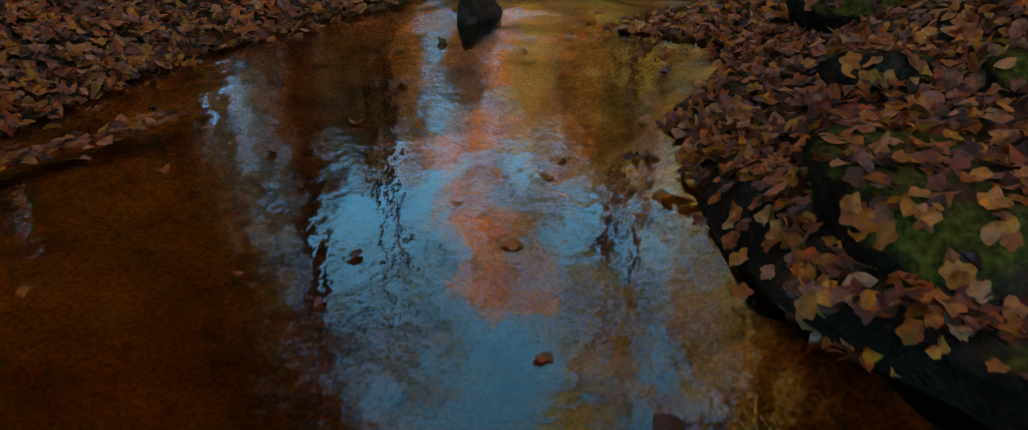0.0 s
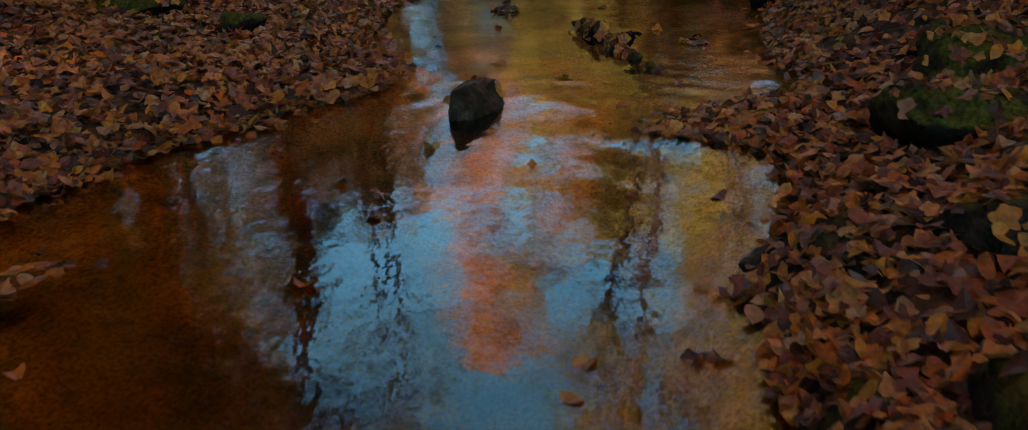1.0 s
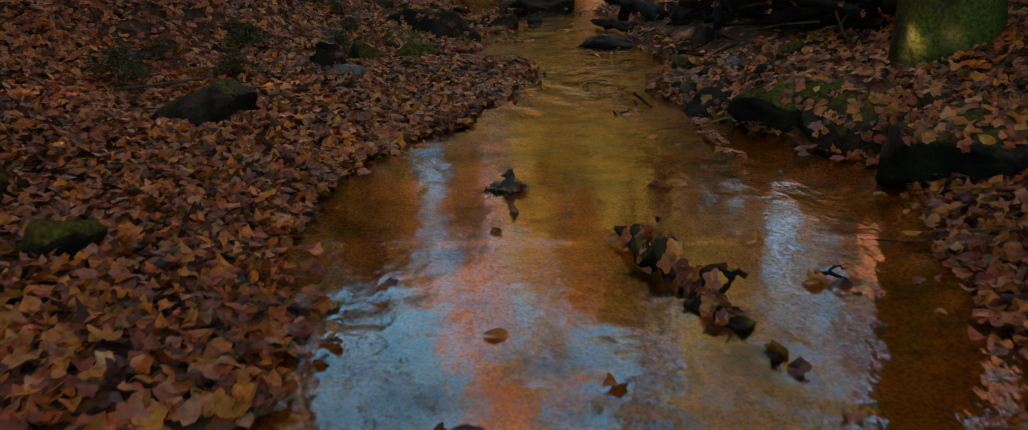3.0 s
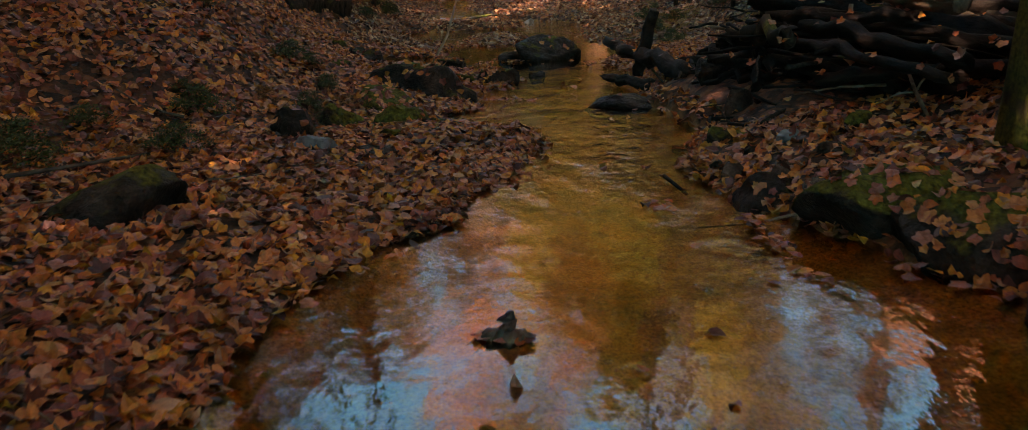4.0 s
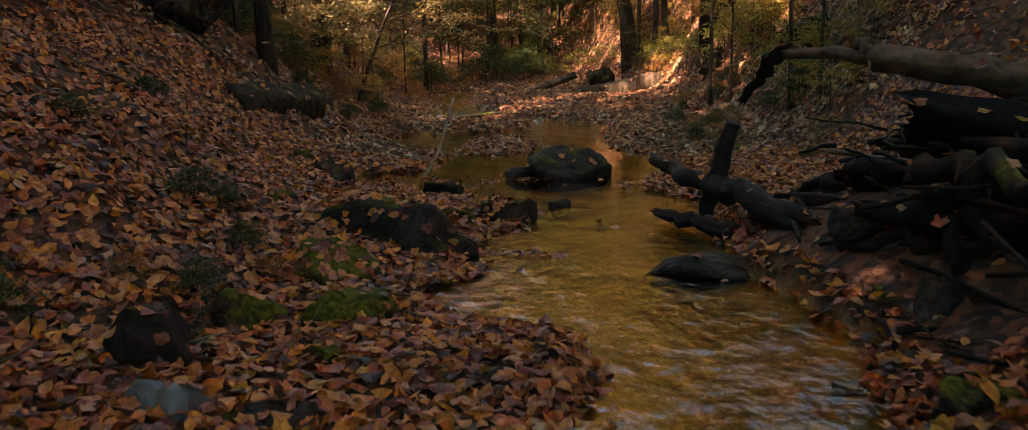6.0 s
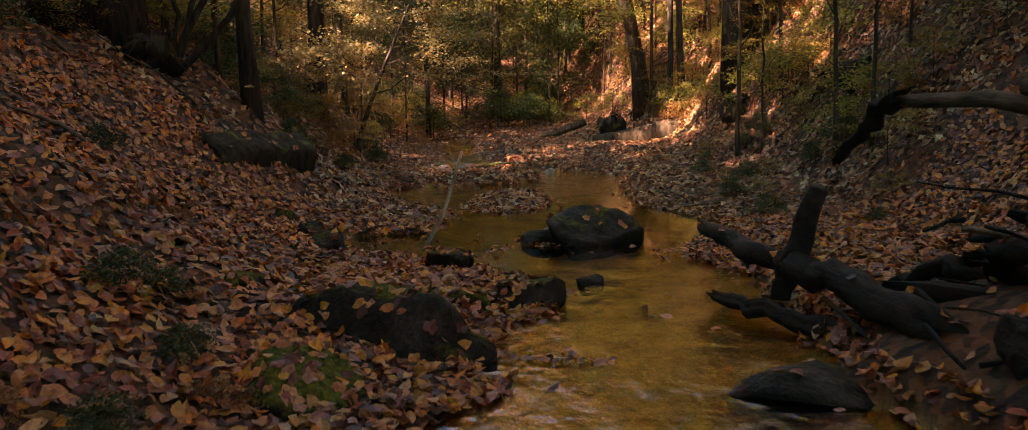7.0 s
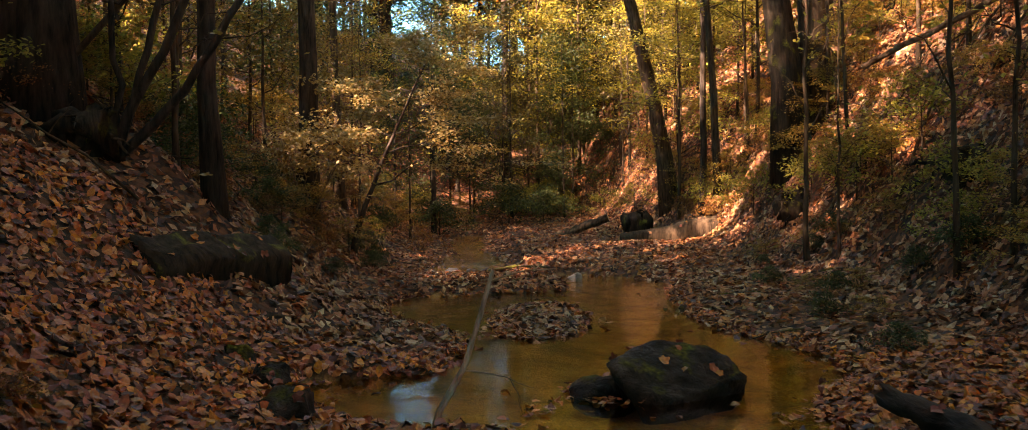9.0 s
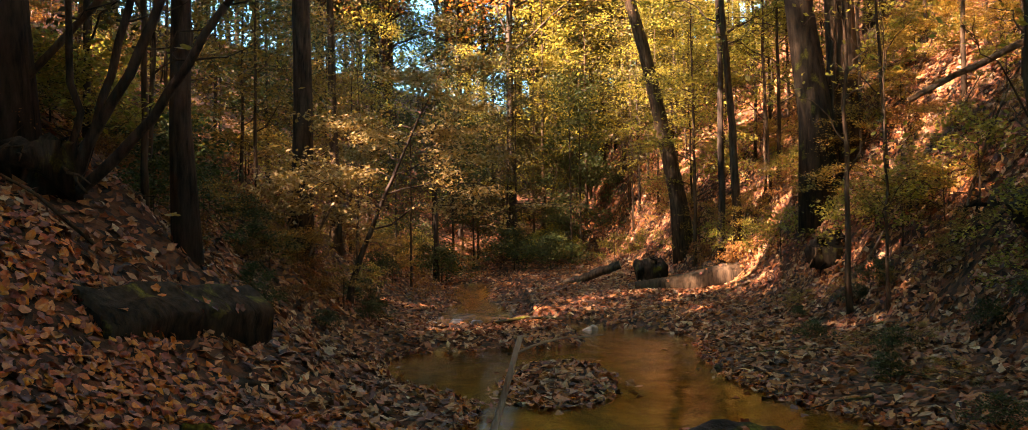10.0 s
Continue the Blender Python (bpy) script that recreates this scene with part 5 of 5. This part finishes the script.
for x, y, size in ((-3.4, 13.3, 0.22), (-2.95, 15.5, 0.2), (-3.7, 14.6, 0.25), (-3.5, 16.9, 0.22), (-3.0, 16.5, 0.18), (-4.2, 12.6, 0.3), (-5.5, 27.6, 0.3), (-5.9, 28.4, 0.32), (-6.3, 27.4, 0.3), (-5.2, 29.4, 0.25),
                   (-5.6, 20.9, 0.25), (3.3, 26.5, 0.4), (2.9, 30.8, 0.4), (-5.0, 31.5, 0.3), (-5.7, 35.0, 0.3)):
    plant(7, x, y, size, x * 97)
for x, y, size in ((3.5, 27.2, 0.8), (3.9, 29.6, 1.0), (3.4, 31.2, 0.9), (3.1, 33.0, 0.8), (2.6, 36.0, 0.8), (-6.3, 37.5, 0.5)):
    plant(6, x, y, size, x * 131)
brng = np.random.default_rng(12)
for k in range(40):
    x, y = (brng.uniform(-4.5, -1.6), brng.uniform(7.5, 24)) if k % 2 else (brng.uniform(1.2, 3.0), brng.uniform(4, 30))
    if field(np.array([x]), np.array([y]))[0] > -0.2:
        continue
    ln, yaw, r = brng.uniform(0.25, 1.1), brng.uniform(0, 6.28), brng.uniform(0.005, 0.014)
    line = []
    for u in (0, 0.3, 0.65, 1.0):
        px, py = x + math.cos(yaw) * ln * u + brng.normal(0, 0.02), y + math.sin(yaw) * ln * u + brng.normal(0, 0.02)
        line.append((px, py, ground_at(px, py) + 0.05))
    stick("twig", line, r, r * 0.5, mid_wood_mat if k % 3 else pale_wood_mat, "thin fallen twig lying on the leaves" if k % 3 else "pale fallen twig lying on the leaves", seed=k, category="twig")


for k in range(34):
    left = k % 3 == 0
    x, y = (brng.uniform(-9, -5.2), brng.uniform(20, 38)) if left else (brng.uniform(2.6, 6.2), brng.uniform(24, 45))
    ln, yaw, r = brng.uniform(0.8, 2.4), brng.normal(0.2, 0.5) if not left else brng.normal(2.9, 0.5), brng.uniform(0.012, 0.032)
    line = []
    for u in (0, 0.25, 0.5, 0.75, 1.0):
        px, py = x + math.cos(yaw) * ln * u + brng.normal(0, 0.04), y + math.sin(yaw) * ln * u + brng.normal(0, 0.04)
        line.append((px, py, ground_at(px, py) + 0.06 + 0.25 * u * (k % 2)))
    mid = line[2]
    stick("branch", line, r, r * 0.4, brown_bark_mat if k % 2 else pale_wood_mat, "fallen brown branch lying on the slope" if k % 2 else "pale bare branch lying on the slope",
          [(mid, (mid[0] + brng.normal(0, 0.25), mid[1] + brng.normal(0, 0.25), mid[2] + brng.uniform(0.1, 0.4)), r * 0.5)], seed=200 + k, category="branch")
for k in range(16):
    x, y = brng.uniform(1.5, 3.3), brng.uniform(22, 33)
    if field(np.array([x]), np.array([y]))[0] < -0.25:
        plant(7 if k % 2 else 10, x, y, brng.uniform(0.16, 0.3), k * 47)


def leafy_twig(at, end, label):
    """A thin twig that still holds two leaves at its tip."""
    ob = thing("hanging_twig", at, label, "twig")
    line = bent(np.zeros(3), np.array(end) - np.array(at), 7, 0.06, 0.02, 3)
    part("stem", fill("stem", *tube(line, np.linspace(0.009, 0.003, 7), 5), bark_mat), ob)
    for k, turn in enumerate((0.0, 1.9)):
        tip = line[-1] + np.array([0.05 * math.cos(turn), 0.05 * math.sin(turn), -0.02])
        v, f = scatter(EGG, tip[None], 0.15, 0.3, np.random.default_rng(k), 0.5)
        part("leaf", fill("leaf", v, f, yellow_mat, False), ob)


leafy_twig((-5.75, 25.3, 3.3), (-4.92, 23.8, 3.32), "thin twig with two yellow leaves hanging over the bank")
leafy_twig((-6.0, 25.3, 2.2), (-5.35, 24.6, 1.98), "thin twig with two pale leaves hanging over the bank")


# ---- fallen leaves ----
from mathutils.bvhtree import BVHTree

bpy.context.view_layer.update()
STONE_TREES = []
for ob, reach, leafy in STONES:
    m = ob.matrix_world
    vs = [m @ v.co for v in ob.data.vertices]
    STONE_TREES.append((ob.location.x, ob.location.y, reach * 0.9, leafy, BVHTree.FromPolygons(vs, [tuple(p.vertices) for p in ob.data.polygons])))


def leaf_places(rng, xs, ys, density, bare=0.0):
    """Places for fallen leaves on land (and a few on the water), with the slope there."""
    n = int((xs[1] - xs[0]) * (ys[1] - ys[0]) * density)
    x, y = rng.uniform(*xs, n), rng.uniform(*ys, n)
    d = field(x, y)
    keep = (d < 0.03) | ((d < 0.25) & (rng.uniform(0, 1, n) < 0.05)) | (rng.uniform(0, 1, n) < 0.003)
    keep &= (fbm(x * 0.9, y * 0.9, 31, 3) > bare) | (rng.uniform(0, 1, n) < 0.35)
    keep &= (np.hypot((x - 2.0) / 1.3, (y - 16.4) / 2.2) > 1) | (rng.uniform(0, 1, n) < 0.3)
    x, y, d = x[keep], y[keep], d[keep]
    z = np.maximum(land(x, y), level(y) + 0.002) + rng.uniform(0.0, 0.045, len(x)) * (d < 0) + 0.006
    e = 0.06
    gx, gy = (land(x + e, y) - land(x - e, y)) / (2 * e), (land(x, y + e) - land(x, y - e)) / (2 * e)
    flat = d > 0
    gx, gy = np.where(flat, 0, np.clip(gx, -1.5, 1.5)), np.where(flat, 0, np.clip(gy, -1.5, 1.5))
    ok = np.ones(len(x), bool)
    for sx, sy, reach, leafy, bvh in STONE_TREES:
        for i in np.nonzero((np.abs(x - sx) < reach) & (np.abs(y - sy) < reach))[0]:
            hit = bvh.ray_cast(Vector((x[i], y[i], 4)), Vector((0, 0, -1)))
            if hit[0] is not None and hit[0].z > z[i] - 0.01:
                if rng.uniform() < leafy * 0.9 and hit[1].z > 0.45:
                    z[i] = hit[0].z + 0.012
                    gx[i], gy[i] = -hit[1].x / hit[1].z, -hit[1].y / hit[1].z
                else:
                    ok[i] = False
    lean = np.stack([np.arctan(gy), -np.arctan(gx)], -1)
    return np.stack([x, y, z], -1)[ok], lean[ok]


def build_litter():
    rng = np.random.default_rng(77)
    near, pieces, far = [], [], []
    runs = [((-6.5, 3.6), (1.5, 14), 500, MAPLE), ((-7.0, 4.2), (14, 24), 400, EGG), ((-9.5, 6), (24, 38), 220, OVAL), ((2.2, 7), (24, 56), 110, OVAL), ((-1.5, 4.5), (37, 56), 200, OVAL), ((-14, 11), (38, 62), 60, OVAL), ((-18, -9.5), (24, 42), 60, OVAL), ((4.2, 8), (4, 24), 40, OVAL), ((-13, -7), (4, 24), 45, OVAL)]
    for xs, ys, density, kind in runs:
        at, lean = leaf_places(rng, xs, ys, density, 0.22 if ys[0] < 14 else 0.27 if ys[0] < 24 else 0.31)
        thin = (at[:, 0] > 0.4) & (at[:, 0] < 2.8) & (at[:, 1] > 11) & (at[:, 1] < 17.5) & (rng.uniform(0, 1, len(at)) < np.where(at[:, 1] > 14.3, 0.82, 0.5))  # leaves thinned to darken the shaded drift pile; bare soil shows
        at, lean = at[~thin], lean[~thin]
        size = rng.uniform(0.058, 0.122, len(at)) * (1.0 if kind is not OVAL else 1.35)
        if kind is MAPLE:
            close = (at[:, 0] > -2.6) & (at[:, 0] < 1.5) & (at[:, 1] > 2.5) & (at[:, 1] < 7.5)
            pick = np.nonzero(close)[0][:300]
            near = [(at[i], size[i], lean[i]) for i in pick]
            rest = np.ones(len(at), bool)
            rest[pick] = False
            half = rest & (rng.uniform(0, 1, len(at)) < 0.4)
            pieces.append(scatter(MAPLE, at[half], size[half] * 1.15, 0.30, rng, 1.0, lean[half]))
            pieces.append(scatter(EGG, at[rest & ~half], size[rest & ~half], 0.30, rng, 1.0, lean[rest & ~half]))
        else:
            (pieces if ys[0] < 24 else far).append(scatter(kind, at, size, 0.30, rng, 0.9, lean))
    # a denser fringe along the water's edge
    x, y = rng.uniform(-4.4, 2.2, 52000), rng.uniform(1.5, 31, 52000)
    d = field(x, y)
    keep = (d > -0.22) & (d < 0.06)
    x, y = x[keep], y[keep]
    at = np.stack([x, y, np.maximum(land(x, y), level(y) + 0.002) + rng.uniform(0.005, 0.04, len(x))], -1)
    pieces.append(scatter(EGG, at, rng.uniform(0.06, 0.12, len(at)), 0.35, rng, 1.0))
    # a raft of leaves stranded on a shallow spit
    u = rng.uniform(0, 1, 150)
    at = np.stack([-2.95 + 0.9 * u + rng.normal(0, 0.07, 150), 3.7 + 1.0 * u + rng.normal(0, 0.07, 150), np.full(150, -0.04) + rng.uniform(0, 0.015, 150)], -1)
    pieces.append(scatter(EGG, at, rng.uniform(0.06, 0.12, 150), 0.15, rng, 0.6))
    # rafts of leaves caught in the shallows: ends, how many, how wide
    for x0, y0, x1, y1, many, wide in ((0.74, 12.0, 0.84, 10.6, 60, 0.035), (-1.75, 17.6, -0.7, 17.4, 80, 0.07), (0.15, 12.3, 0.28, 12.15, 14, 0.06),
                                       (-2.3, 20.4, -1.4, 22.9, 70, 0.09), (-1.5, 22.45, -1.1, 22.1, 45, 0.08), (-0.02, 21.5, 0.65, 22.2, 50, 0.1), (0.3, 6.45, 1.1, 6.65, 110, 0.12),
                                       (-2.4, 6.3, -1.7, 7.0, 120, 0.16), (0.78, 8.5, 0.97, 8.4, 10, 0.04), (0.0, 8.95, 0.12, 8.6, 14, 0.05), (-0.75, 10.0, -0.55, 9.95, 9, 0.03)):
        u = rng.uniform(0, 1, many)
        x, y = x0 + (x1 - x0) * u + rng.normal(0, wide, many), y0 + (y1 - y0) * u + rng.normal(0, wide, many)
        at = np.stack([x, y, level(y) + rng.uniform(0.004, 0.03, many)], -1)
        pieces.append(scatter(EGG, at, rng.uniform(0.055, 0.11, many), 0.2, rng, 0.7))
    # leaves that lie on stones and logs
    for ob, leafy in [(o, l) for o, _, l in STONES] + LOGS:
        me, m = ob.data, np.array(ob.matrix_world)
        n = len(me.polygons)
        mid, nor, area = np.empty(n * 3), np.empty(n * 3), np.empty(n)
        me.polygons.foreach_get("center", mid)
        me.polygons.foreach_get("normal", nor)
        me.polygons.foreach_get("area", area)
        mid = mid.reshape(-1, 3) @ m[:3, :3].T + m[:3, 3]
        nor = nor.reshape(-1, 3) @ m[:3, :3].T
        nor /= np.linalg.norm(nor, axis=1)[:, None] + 1e-9
        top = (nor[:, 2] > 0.45) & (mid[:, 2] > np.maximum(land(mid[:, 0], mid[:, 1]), level(mid[:, 1])) - 0.02)
        if not top.any():
            continue
        count = int(area[top].sum() * 110 * leafy)
        pick = rng.choice(np.nonzero(top)[0], count, p=area[top] / area[top].sum())
        if count:
            lean = np.stack([-np.arctan2(nor[pick, 1], nor[pick, 2]), np.arctan2(nor[pick, 0], nor[pick, 2])], -1)
            pieces.append(scatter(MAPLE, mid[pick] + nor[pick] * 0.012, rng.uniform(0.06, 0.13, count), 0.15, rng, 0.8, lean))
    litter = tagged(new("leaf_litter", fill("leaf_litter", *joined(pieces), litter_mat, False)), "deep litter of brown, tan and orange fallen leaves", "leaves", kind="stuff")
    tagged(new("far_litter", fill("far_litter", *joined(far), sunlit_litter_mat, False)), "far leaf litter in tan and copper, paled as if sunlit", "leaves", kind="stuff")
    shapes = []
    for k in range(8):
        v, f = scatter(MAPLE if k < 5 else EGG, np.zeros((1, 3)), 1.0, 0.0, rng, 1.0)
        shapes.append(fill("leaf", v, f, litter_piece_mat, False))
    for p, s, l in near:
        ob = new("leaf", shapes[int(rng.integers(8))])
        ob.parent = litter
        ob.matrix_world = pose(*p, math.degrees(l[0]) + rng.normal(0, 14), math.degrees(l[1]) + rng.normal(0, 14), rng.uniform(0, 360)) @ Matrix.Diagonal((s * 1.2, s * 1.2, s * 1.2, 1))


build_litter()
